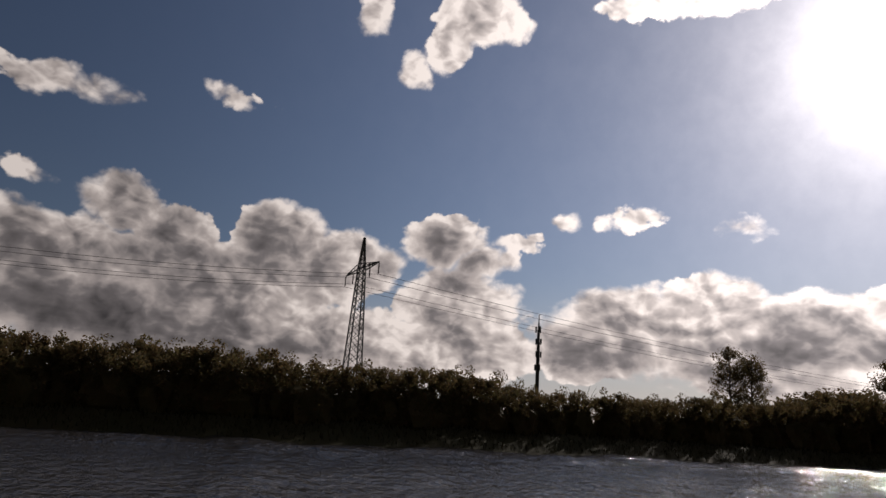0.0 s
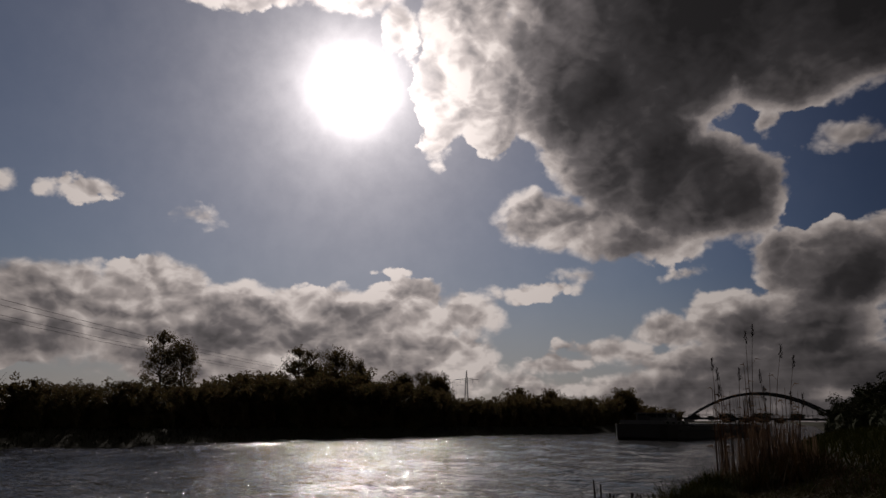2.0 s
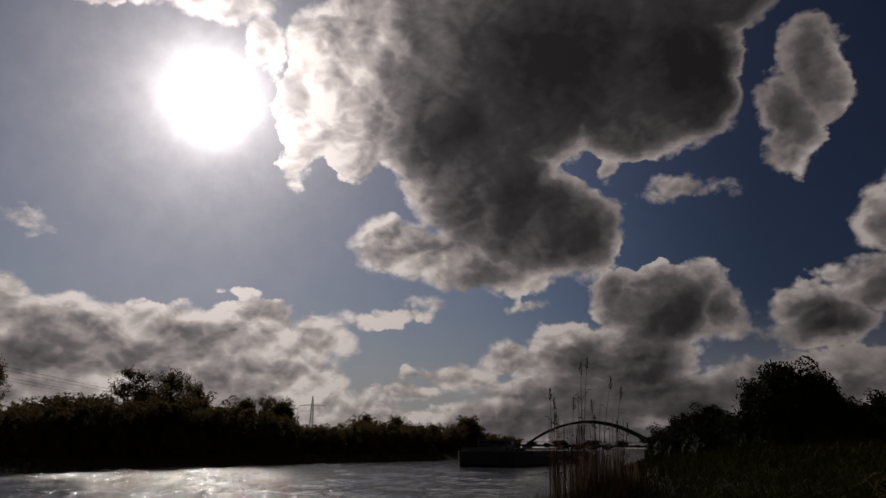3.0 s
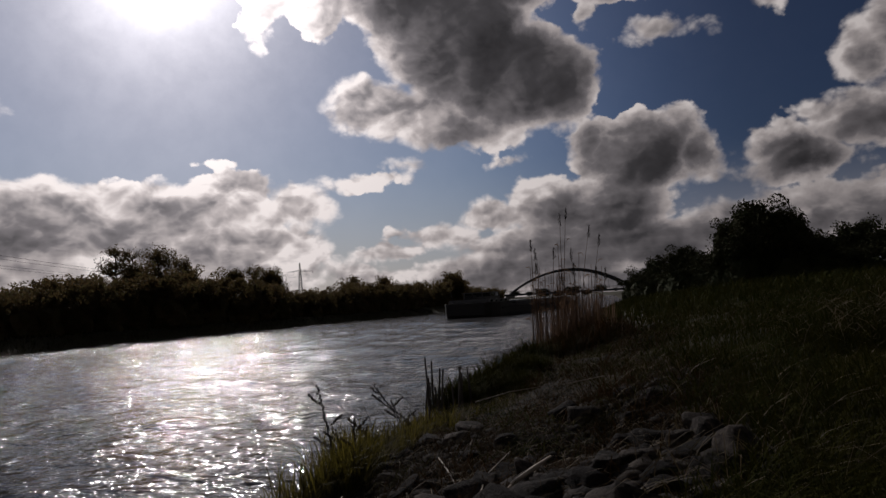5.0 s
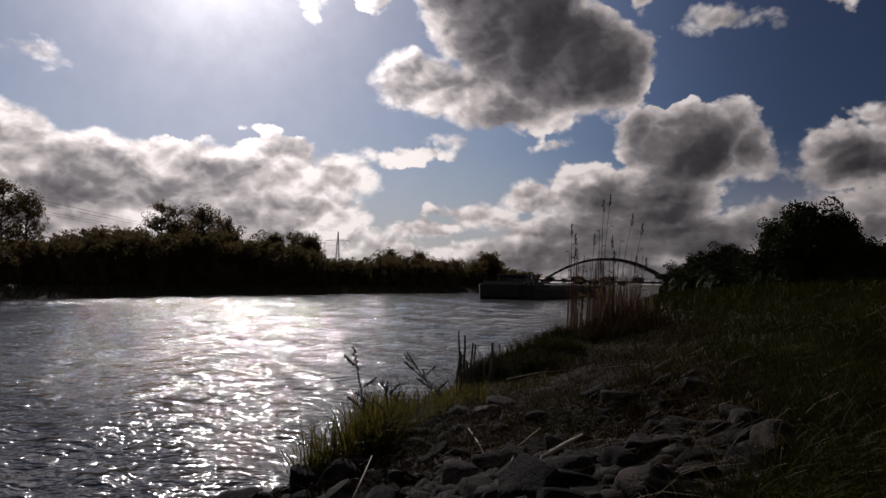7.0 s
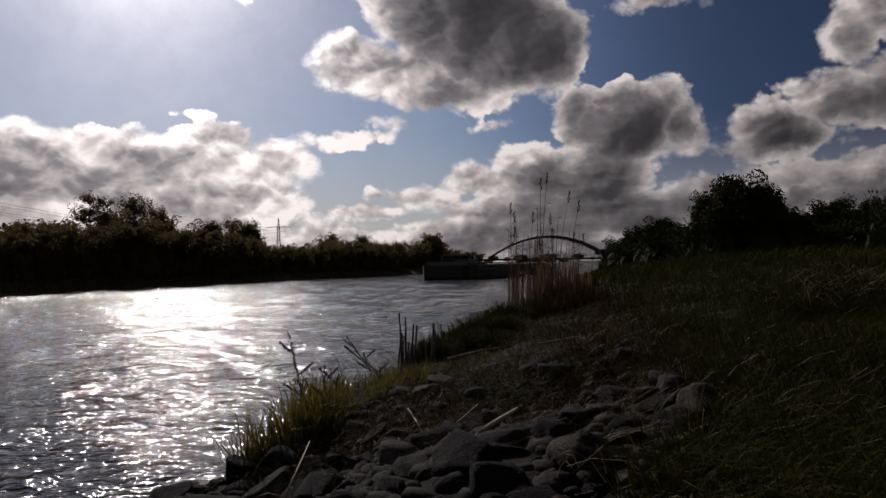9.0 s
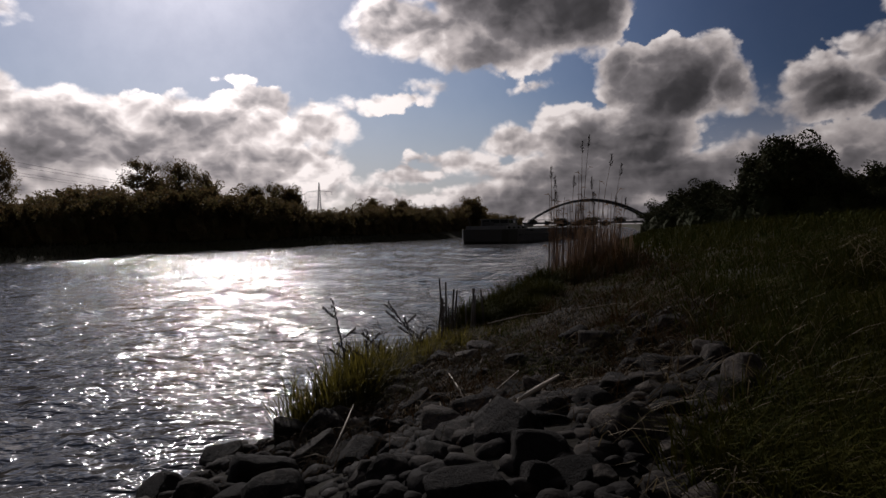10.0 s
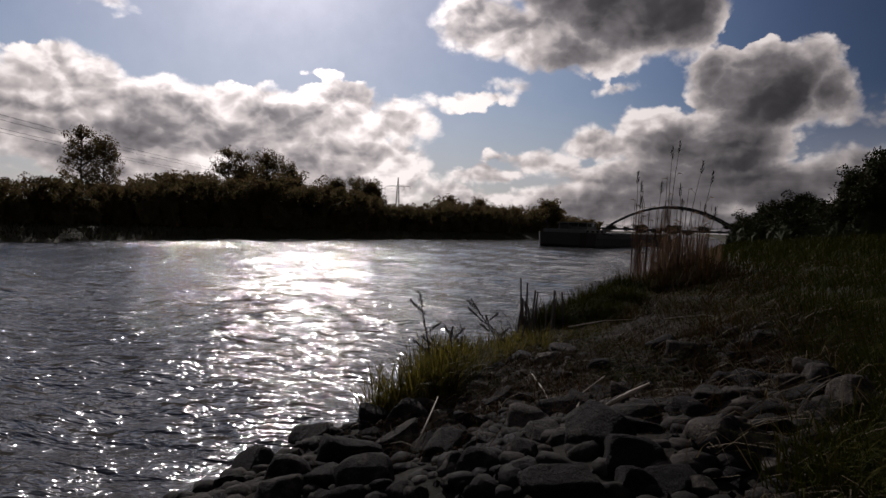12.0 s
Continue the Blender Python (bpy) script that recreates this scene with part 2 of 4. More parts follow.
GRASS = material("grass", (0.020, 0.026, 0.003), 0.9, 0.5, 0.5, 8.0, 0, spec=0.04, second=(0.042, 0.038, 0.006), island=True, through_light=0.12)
STRAW = material("straw", (0.15, 0.115, 0.062), 0.75, 0.5, 1.0, 14.0, 0, spec=0.2, second=(0.065, 0.046, 0.025), island=True, through_light=0.2)
DRYLEAF = material("dry_leaf", (0.045, 0.021, 0.006), 0.9, 0.5, 1.0, 14.0, 0, spec=0.05, second=(0.014, 0.013, 0.004), island=True, through_light=0.2)
SEDGE = material("sedge", (0.120, 0.098, 0.018), 0.7, 0.5, 1.0, 14.0, 0, spec=0.1, second=(0.020, 0.019, 0.005), island=True, through_light=0.55)
BANK_GRASS = material("bank_grass", (0.026, 0.020, 0.010), 0.9, 0.4, 0.3, 6.0, 0, spec=0.03, second=(0.018, 0.018, 0.008), island=True, through_light=0.08)
REED = material("reed", (0.21, 0.135, 0.085), 0.8, 0.5, 0.6, 14.0, 0, spec=0.15, second=(0.085, 0.052, 0.034), through_light=0.3)
PLUME = material("plume", (0.06, 0.045, 0.035), 0.9, 0.5, 3.0, 30.0, 0.2, island=True)
DRIFTWOOD = material("driftwood", (0.36, 0.31, 0.25), 0.8, 0.5, 3.0, 40.0, 0.5, second=(0.18, 0.14, 0.10))
STEEL = material("galvanised_steel", (0.11, 0.11, 0.11), 0.7, 0.3, 1.0, 12.0, 0.1, metal=0.2)
MAST_GREY = material("mast_grey", (0.07, 0.07, 0.07), 0.7, 0.3, 1.0, 12.0, 0.1)
WIRE = material("wire", (0.10, 0.10, 0.10), 0.5, 0.2, 1.0, 9.0, 0, metal=0.7)
CERAMIC = material("insulator", (0.08, 0.05, 0.04), 0.3, 0.2, 1.0, 9.0, 0)
ARCH_PAINT = material("arch_paint", (0.05, 0.054, 0.06), 0.6, 0.3, 0.4, 5.0, 0.1)
CONCRETE = material("concrete", (0.26, 0.25, 0.235), 0.9, 0.4, 0.5, 9.0, 0.4)
HULL = material("hull_paint", (0.02, 0.022, 0.025), 0.5, 0.4, 0.3, 4.0, 0.2, second=(0.035, 0.028, 0.022))
CABIN = material("cabin_paint", (0.13, 0.13, 0.13), 0.5, 0.3, 0.6, 6.0, 0.1, second=(0.06, 0.06, 0.055))
HATCH = material("hatch_cover", (0.18, 0.18, 0.185), 0.45, 0.3, 0.5, 6.0, 0.1, metal=0.5)
TARRED = material("dark_fitting", (0.03, 0.03, 0.03), 0.6, 0.3, 1.0, 9.0, 0.1)
ROOF = material("roof_tile", (0.10, 0.05, 0.035), 0.85, 0.4, 1.0, 12.0, 0.4)
BRICK = material("brick_wall", (0.20, 0.10, 0.07), 0.9, 0.4, 1.0, 12.0, 0.4)

glass = bpy.data.materials.new("window_glass")
glass.use_nodes = True
gb = glass.node_tree.nodes["Principled BSDF"]
gb.inputs["Base Color"].default_value = (0.02, 0.025, 0.03, 1)
gb.inputs["Roughness"].default_value = 0.05

# water: dark and silty below, a glossy rippled face
WATER = bpy.data.materials.new("canal_water")
WATER.use_nodes = True
N = Nodes(WATER.node_tree)
wb = WATER.node_tree.nodes["Principled BSDF"]
wb.inputs["Base Color"].default_value = (0.032, 0.030, 0.030, 1)
wb.inputs["IOR"].default_value = 1.333
wb.inputs["Roughness"].default_value = 0.085
at = N.add("ShaderNodeTexCoord").outputs["Object"]
at2 = N.vec("MULTIPLY", at, (0.75, 1.2, 1))
swell = N.noise(at2, 0.62, 2, 0.5, 0.5)
ripple = N.math("ADD", N.noise(at2, 1.9, 3, 0.5, 0.3), N.math("MULTIPLY", N.noise(at2, 6.0, 2, 0.5, 0.4), 0.30))
bn = N.add("ShaderNodeBump")
bn.inputs["Strength"].default_value = 1.0
bn.inputs["Distance"].default_value = 0.19
N.put(bn.inputs["Height"], N.math("ADD", ripple, N.math("MULTIPLY", swell, 0.5)))
N.put(wb.inputs["Normal"], bn.outputs[0])


# ---- mesh helpers ----
def mesh_ob(name, verts, faces, mat, parent=None, smooth=False):
    me = bpy.data.meshes.new(name)
    me.from_pydata([tuple(v) for v in verts], [], [tuple(f) for f in faces])
    me.materials.append(mat)
    if smooth:
        me.polygons.foreach_set("use_smooth", [True] * len(me.polygons))
    ob = new(name, me)
    ob.parent = parent
    return ob


def part(name, bm, mat, parent=None, label="", smooth=False):
    """Links a bmesh as one mesh object under a thing or a part."""
    me = bpy.data.meshes.new(name)
    bm.to_mesh(me)
    bm.free()
    me.materials.append(mat)
    if smooth:
        me.polygons.foreach_set("use_smooth", [True] * len(me.polygons))
    ob = new(name, me)
    ob.parent = parent
    return tagged(ob, label) if label else ob


def thing(name, at, label, category, group="", kind="", turn=0.0):
    ob = new(name)
    ob.matrix_basis = pose(*at, 0, 0, turn)
    return tagged(ob, label, category, group, kind)


def beam(bm, a, b, w, h=None, bevel=0.0):
    """A straight bar of rectangular section between two points."""
    a, b = Vector(a), Vector(b)
    h = h or w
    d = (b - a).normalized()
    s = d.cross(Vector((0, 0, 1)))
    s = Vector((1, 0, 0)) if s.length < 1e-4 else s.normalized()
    u = s.cross(d)
    vs = [bm.verts.new(p + s * i * w / 2 + u * j * h / 2) for p in (a, b) for i, j in ((-1, -1), (1, -1), (1, 1), (-1, 1))]
    for f in ((0, 3, 2, 1), (4, 5, 6, 7), (0, 1, 5, 4), (1, 2, 6, 5), (2, 3, 7, 6), (3, 0, 4, 7)):
        bm.faces.new([vs[i] for i in f])
    return bm


def tube(bm, pts, radii, n=6, cap=True):
    """A round tapered tube along points."""
    pts = [Vector(p) for p in pts]
    rings = []
    for i, p in enumerate(pts):
        d = (pts[min(i + 1, len(pts) - 1)] - pts[max(i - 1, 0)]).normalized()
        s = d.cross(Vector((0.3, 0.1, 1)))
        s = Vector((1, 0, 0)) if s.length < 1e-4 else s.normalized()
        u = s.cross(d)
        r = radii[i] if isinstance(radii, (list, tuple)) else radii
        rings.append([bm.verts.new(p + (s * math.cos(k * math.tau / n) + u * math.sin(k * math.tau / n)) * r) for k in range(n)])
    for a, b in zip(rings, rings[1:]):
        for k in range(n):
            bm.faces.new((a[k], a[(k + 1) % n], b[(k + 1) % n], b[k]))
    if cap:
        bm.faces.new(rings[0][::-1])
        bm.faces.new(rings[-1])
    return bm


def box(bm, lo, hi):
    vs = [bm.verts.new((x, y, z)) for z in (lo[2], hi[2]) for x, y in ((lo[0], lo[1]), (hi[0], lo[1]), (hi[0], hi[1]), (lo[0], hi[1]))]
    for f in ((0, 3, 2, 1), (4, 5, 6, 7), (0, 1, 5, 4), (1, 2, 6, 5), (2, 3, 7, 6), (3, 0, 4, 7)):
        bm.faces.new([vs[i] for i in f])
    return bm


# ---- the lie of the land ----
NEAR_Y = (-60, 5, 11, 16, 22, 45, 75, 130, 250, 360, 900)
NEAR_X = (-3.2, -2.9, -2.6, -2.2, -1.4, 0.5, 3, 8, 14, 18, 22)
FAR_Y = (-60, 20, 45, 62, 78, 100, 140, 250, 360, 900)
FAR_X = (-37, -37, -38, -34, -29, -24, -21, -22, -25, -60)


def near_edge(y):
    return np.interp(y, NEAR_Y, NEAR_X) + 0.18 * np.sin(np.asarray(y) * 1.3) + 0.1 * np.sin(np.asarray(y) * 3.1 + 1)


def far_edge(y):
    return np.interp(y, FAR_Y, FAR_X) + 0.4 * np.sin(np.asarray(y) * 0.21)


def land(x, y):
    """Height of the ground over the water."""
    x, y = np.asarray(x, float), np.asarray(y, float)
    s = x - near_edge(y)
    near = np.interp(s, (-6, -1, 0, 3.6, 5.5, 9, 16, 40), (-2.2, -0.5, 0.0, 0.85, 1.15, 1.75, 2.05, 2.1))
    near = near + np.clip(s, 0, 1) * (0.06 * np.sin(x * 2.1 + y * 0.7) + 0.05 * np.sin(y * 1.9 - x))
    o = far_edge(y) - x
    far = np.interp(o, (-6, -1, 0, 2.5, 5, 12), (-2.2, -0.4, 0.0, 0.9, 1.2, 1.3))
    far = far + np.clip(o, 0, 1) * 0.08 * np.sin(y * 0.9 + x * 0.3)
    return np.maximum(near, far)


def axis(*runs):
    out = []
    for a, b, step in runs:
        out += list(np.arange(a, b, step))
    return np.array(out + [runs[-1][1]])


gx = axis((-2600, -200, 200), (-200, -60, 10), (-60, -46, 2), (-46, -18, 0.7), (-18, -5, 1.5), (-5, 8, 0.3), (8, 30, 1), (30, 200, 10), (200, 2600, 200))
gy = axis((-2600, -80, 180), (-80, -10, 5), (-10, 26, 0.4), (26, 140, 2), (140, 400, 10), (400, 3200, 140))
X, Y = np.meshgrid(gx, gy)
Z = land(X, Y)
nx, ny = len(gx), len(gy)
faces = [(j * nx + i, j * nx + i + 1, (j + 1) * nx + i + 1, (j + 1) * nx + i) for j in range(ny - 1) for i in range(nx - 1)]
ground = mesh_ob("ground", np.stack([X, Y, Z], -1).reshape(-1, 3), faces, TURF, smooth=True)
tagged(ground, "dark grassy canal banks and flat meadow land", "ground", kind="structure")

# ---- water ----
wx = axis((-75, -40, 5), (-40, -1, 0.26), (-1, 30, 4))
wy = axis((-80, -6, 4), (-6, 2, 0.5), (2, 30, 0.24), (30, 70, 0.6), (70, 130, 2), (130, 900, 35))
X, Y = np.meshgrid(wx, wy)
rng = np.random.default_rng(4)
Z = np.zeros_like(X)
for k in range(26):
    lam = 0.8 * 1.13 ** k * 0.55 + 0.4
    th = radians(62) + rng.normal(0, 0.55)
    Z += 0.0048 * lam ** 0.75 * np.sin((X * math.cos(th) + Y * math.sin(th)) * math.tau / lam + rng.uniform(0, 6.28))
Z *= np.where((X > -40) & (X < 2) & (Y > 0) & (Y < 90), 1.0, 0.0)
# the wash of the passing barge, two long ridges along the far side
for off, amp in ((1.6, 0.08), (3.6, 0.15), (5.4, 0.13), (7.6, 0.11)):
    Z += np.where((X > -40) & (Y < 90) & (Y > -20), amp * np.exp(-(((X - far_edge(Y)) - off - 0.5 * np.sin(Y * 0.2)) / 0.40) ** 2) * (0.75 + 0.25 * np.sin(Y * 0.9 + off * 3)), 0)
nx, ny = len(wx), len(wy)
faces = [(j * nx + i, j * nx + i + 1, (j + 1) * nx + i + 1, (j + 1) * nx + i) for j in range(ny - 1) for i in range(nx - 1)]
water = mesh_ob("water", np.stack([X, Y, Z], -1).reshape(-1, 3), faces, WATER, smooth=True)
tagged(water, "rippled grey canal water glittering under the sun", "water", kind="structure")


# ---- trees and bushes ----
def leaf_cloud(rng, centres, radii, count, size, droop=0.0):
    """Many small leaves scattered round clump centres: verts and faces."""
    pick = rng.integers(0, len(centres), count)
    d = rng.normal(size=(count, 3))
    d /= np.linalg.norm(d, axis=1)[:, None]
    p = centres[pick] + d * (radii[pick] * rng.uniform(0.35, 1.0, count) ** 0.5)[:, None]
    a = rng.normal(size=(count, 3))
    a /= np.linalg.norm(a, axis=1)[:, None]
    b = np.cross(a, rng.normal(size=(count, 3)))
    b /= np.linalg.norm(b, axis=1)[:, None]
    s = (size * rng.uniform(0.6, 1.5, count))[:, None]
    a, b = a * s, b * s * 0.55
    v = np.stack([p - a, p + b, p + a, p - b], 1).reshape(-1, 3)
    f = np.arange(count * 4).reshape(-1, 4)
    return v, f


def tree_meshes(seed, height, width, base, count, leaf, shape):
    """Trunk with limbs, and crown of leaves, as two meshes. shape: 'bush', 'round', 'tall' or 'twiggy'."""
    rng = np.random.default_rng(seed)
    bm = bmesh.new()
    stems = 1 if shape in ("round", "tall") else 4
    centres, radii = [], []
    for k in range(stems):
        ang = rng.uniform(0, 6.28)
        lean = 0.06 if stems == 1 else 0.35
        top = Vector((math.cos(ang) * lean * width, math.sin(ang) * lean * width, height * (0.9 if stems == 1 else rng.uniform(0.6, 0.95))))
        pts = [Vector((0.12 * math.cos(ang) * (stems > 1), 0.12 * math.sin(ang) * (stems > 1), -0.3))]
        for i in range(1, 6):
            q = i / 5
            pts.append(Vector((top.x * q ** 1.3 + rng.normal(0, 0.03) * height * 0.3, top.y * q ** 1.3 + rng.normal(0, 0.03) * height * 0.3, top.z * q)))
        r0 = height * (0.022 if stems == 1 else 0.012)
        tube(bm, pts, [r0 * (1 - 0.85 * i / 5) for i in range(6)], 6)
        for i in range((46 if shape == "tall" else 26) if stems == 1 else 5):
            q = rng.uniform(base, 0.95)
            j = min(int(q * 5), 4)
            o = pts[j].lerp(pts[j + 1], q * 5 - j)
            th = rng.uniform(0, 6.28)
            taper = math.sin(math.pi * min(max((q - base * 0.6) / (1.05 - base * 0.6), 0.08), 0.92)) if shape != "tall" else (1.0 - 0.45 * q)
            reach = width * 0.5 * taper * rng.uniform(0.6, 1.05)
            e = o + Vector((math.cos(th) * reach, math.sin(th) * reach, reach * rng.uniform(0.25, 0.9)))
            e.z = min(e.z, height)
            mid = o.lerp(e, 0.5) + Vector((0, 0, -0.04 * reach))
            tube(bm, [o, mid, e], [r0 * 0.35, r0 * 0.2, r0 * 0.08], 5)
            for w in (0.55, 0.8, 1.0):
                c = o.lerp(e, w)
                centres.append(c), radii.append(width * (rng.uniform(0.05, 0.11) if shape != "round" else rng.uniform(0.11, 0.18)))
        centres.append(pts[-1]), radii.append(width * 0.12)
    if shape == "twiggy":
        for k in range(26):
            th, q = rng.uniform(0, 6.28), rng.uniform(0.45, 0.8)
            o = Vector((math.cos(th) * width * 0.2, math.sin(th) * width * 0.2, height * q * 0.8))
            e = o + Vector((math.cos(th) * width * 0.22, math.sin(th) * width * 0.22, height * rng.uniform(0.2, 0.38)))
            tube(bm, [o, o.lerp(e, 0.5) + Vector((0, 0, 0.05)), e], [0.03, 0.02, 0.01], 4)
    centres, radii = np.array([tuple(c) for c in centres]), np.array(radii)
    v, f = leaf_cloud(rng, centres, radii, count, leaf)
    if shape == "tall":
        # loose sprays between the limbs
        n = count // 4
        d = rng.normal(size=(n * 2, 3))
        d = d / np.linalg.norm(d, axis=1)[:, None] * rng.uniform(0.2, 1.0, n * 2)[:, None] ** 0.45
        c = d * np.array([width * 0.46, width * 0.46, height * 0.40]) + np.array([0, 0, height * 0.6])
        keep = np.array([noise.noise(Vector(r) * 0.9 + Vector((seed, 0, 0))) > -0.02 for r in c])
        c = c[keep][:n]
        v2, f2 = leaf_cloud(rng, c, np.full(len(c), leaf * 2.0), len(c), leaf)
        f = np.concatenate([f, f2 + len(v)])
        v = np.concatenate([v, v2])
    if shape in ("bush", "twiggy"):
        # leaves all over the mound down to the ground
        n = count // 2
        d = rng.normal(size=(n, 3))
        d[:, 2] = np.abs(d[:, 2])
        d /= np.linalg.norm(d, axis=1)[:, None]
        lump = 0.8 + 0.22 * np.sin(d[:, 0] * 7 + seed) * np.cos(d[:, 1] * 6 + d[:, 2] * 5)
        c = d * lump[:, None] * np.array([width * 0.5, width * 0.5, height * 0.78]) * rng.uniform(0.75, 1.0, n)[:, None]
        v2, f2 = leaf_cloud(rng, c, np.full(n, leaf * 1.2), n, leaf * 1.15)
        # sprigs that stand out of the top
        m = 60
        th = rng.uniform(0, 6.28, m)
        rr = rng.uniform(0, 0.42, m) * width
        zz = height * 0.72 * np.sqrt(np.maximum(0.05, 1 - (rr / (0.52 * width)) ** 2))
        c3 = np.stack([np.cos(th) * rr, np.sin(th) * rr, zz], 1)
        c3 = np.concatenate([c3 + np.array([0, 0, k * 0.16 * height / 4]) + rng.normal(0, 0.04, (m, 3)) for k in range(5)])
        v3, f3 = leaf_cloud(rng, c3, np.full(len(c3), leaf * 0.9), m * 10, leaf * 0.75)
        v = np.concatenate([v, v2, v3])
        f = np.concatenate([f, f2 + len(v) - len(v2) - len(v3), f3 + len(v) - len(v3)])
        # shaded heart of the shrub
        core = bmesh.new()
        bmesh.ops.create_icosphere(core, subdivisions=3, radius=1.0)
        for q in core.verts:
            k = 0.72 + 0.3 * noise.noise(q.co * 2.2 + Vector((seed, 0, 0)))
            q.co = Vector((q.co.x * width * 0.5 * k, q.co.y * width * 0.5 * k, max(q.co.z, -0.2) * height * 0.78 * k))
        cv = np.array([tuple(q.co) for q in core.verts])
        core.verts.index_update()
        cf = [[q.index for q in p.verts] for p in core.faces]
        core.free()
        base_n = len(v)
        v = np.concatenate([v, cv])
        faces_all = [tuple(r) for r in f] + [tuple(i + base_n for i in r) for r in cf]
    elif shape == "round":
        core = bmesh.new()
        bmesh.ops.create_icosphere(core, subdivisions=3, radius=1.0)
        mid, up_r, wide_r = height * (0.5 + base * 0.4), height * (0.44 - base * 0.4), width * 0.40
        for p in core.verts:
            k = 0.86 + 0.32 * noise.noise(p.co * 1.9 + Vector((seed, 0, 0))) + 0.14 * noise.noise(p.co * 5.0 + Vector((0, seed, 0)))
            p.co = Vector((p.co.x * wide_r * k, p.co.y * wide_r * k, mid + p.co.z * up_r * k))
        core.verts.index_update()
        cv = np.array([tuple(p.co) for p in core.verts])
        cf = [[p.index for p in g.verts] for g in core.faces]
        core.free()
        # leaves that stand off the mass all round
        at_ = cv[rng.integers(0, len(cv), count)]
        v2, f2 = leaf_cloud(rng, at_, np.full(count, leaf * 1.9), count, leaf)
        f2 = f2 + len(v)
        v = np.concatenate([v, v2])
        base_n = len(v)
        v = np.concatenate([v, cv])
        faces_all = [tuple(r) for r in f] + [tuple(r) for r in f2] + [tuple(i + base_n for i in r) for r in cf]
    else:
        faces_all = [tuple(r) for r in f]
    trunk = bpy.data.meshes.new("trunk")
    bm.to_mesh(trunk)
    bm.free()
    trunk.materials.append(BARK)
    crown = bpy.data.meshes.new("crown")
    crown.from_pydata([tuple(r) for r in v], [], faces_all)
    return trunk, crown, height


CROWNS = {}


def dressed(crown, mat):
    """The crown mesh in this leaf colour, one copy for each."""
    key = (crown.name, mat.name)
    if key not in CROWNS:
        CROWNS[key] = crown.copy()
        CROWNS[key].materials.append(mat)
    return CROWNS[key]


def plant(meshes, name, x, y, height, label, category, group, mat, turn=0.0, wide=1.0):
    trunk, crown, h0 = meshes
    crown = dressed(crown, mat)
    root = new(name)
    k = height / h0
    root.matrix_basis = pose(x, y, float(land(x, y)) - 0.05, 0, 0, turn) @ Matrix.Diagonal((k * wide, k * wide, k, 1))
    tagged(root, label, category, group)
    for nm, me in (("trunk", trunk), ("crown", crown)):
        new(nm, me).parent = root
    return root


BUSHES = [tree_meshes(10 + i, 4.0, w, 0.15, 3400, 0.09, "bush") for i, w in enumerate((3.6, 4.4, 3.2, 5.0, 4.0))]
TWIGGY = [tree_meshes(31, 4.0, 3.4, 0.2, 900, 0.10, "twiggy")]
TALL = [tree_meshes(40, 10.0, 5.2, 0.22, 4600, 0.095, "tall"), tree_meshes(41, 10.0, 6.0, 0.25, 5200, 0.095, "tall")]
ROUND = [tree_meshes(50, 8.0, 6.5, 0.18, 4200, 0.15, "round"), tree_meshes(51, 8.0, 7.5, 0.15, 4600, 0.15, "round")]

# hedge along the far bank: height of its outline by the run of the bank
HEDGE_Y = (-40, -11, -7, 2, 8, 12, 17, 22, 26, 29, 34, 43, 47, 52, 62, 65, 70, 75, 84, 91, 99, 116, 142, 164, 260)
HEDGE_H = (4.0, 3.9, 3.9, 4.0, 3.3, 4.2, 3.5, 3.0, 3.6, 2.7, 3.5, 3.4, 4.5, 5.0, 5.6, 4.9, 5.4, 3.9, 3.4, 4.4, 4.6, 4.1, 5.8, 3.9, 4.5)
rng = np.random.default_rng(7)
y = -34.0
i = 0
while y < 230:
    h = float(np.interp(y, HEDGE_Y, HEDGE_H))
    x = float(far_edge(y)) - 4.2 - rng.uniform(0, 0.8)
    kind = TWIGGY[0] if i % 17 == 9 else BUSHES[i % 5]
    plant(kind, "bush", x, y, h * rng.uniform(0.86, 1.06), "dense dark green-brown autumn bush on the far canal bank", "bush", "bushes on the far bank", LEAF_HAZED, rng.uniform(0, 360))
    if y < 120:
        plant(BUSHES[(i * 3 + 1) % 5], "bush", x - 2.6, y + 1.0, h * rng.uniform(0.9, 1.08), "dense dark green-brown autumn bush on the far canal bank", "bush", "bushes on the far bank", LEAF_HAZED, rng.uniform(0, 360))
    y += 2.2 + 0.014 * max(y, 0)
    i += 1


def by_bearing(a, d):
    return math.sin(radians(a)) * d, math.cos(radians(a)) * d


def grown(meshes, name, a, d, top, label, category, group, mat, wide=1.0, turn=0.0):
    """A tree on the bearing a, d metres off, whose top stands top degrees over the eye."""
    x, y = by_bearing(a, d)
    return plant(meshes, name, x, y, (EYE + math.tan(radians(top)) * d - float(land(x, y))) * (1.06 if name == "tree" else 1.0), label, category, group, mat, turn, wide)


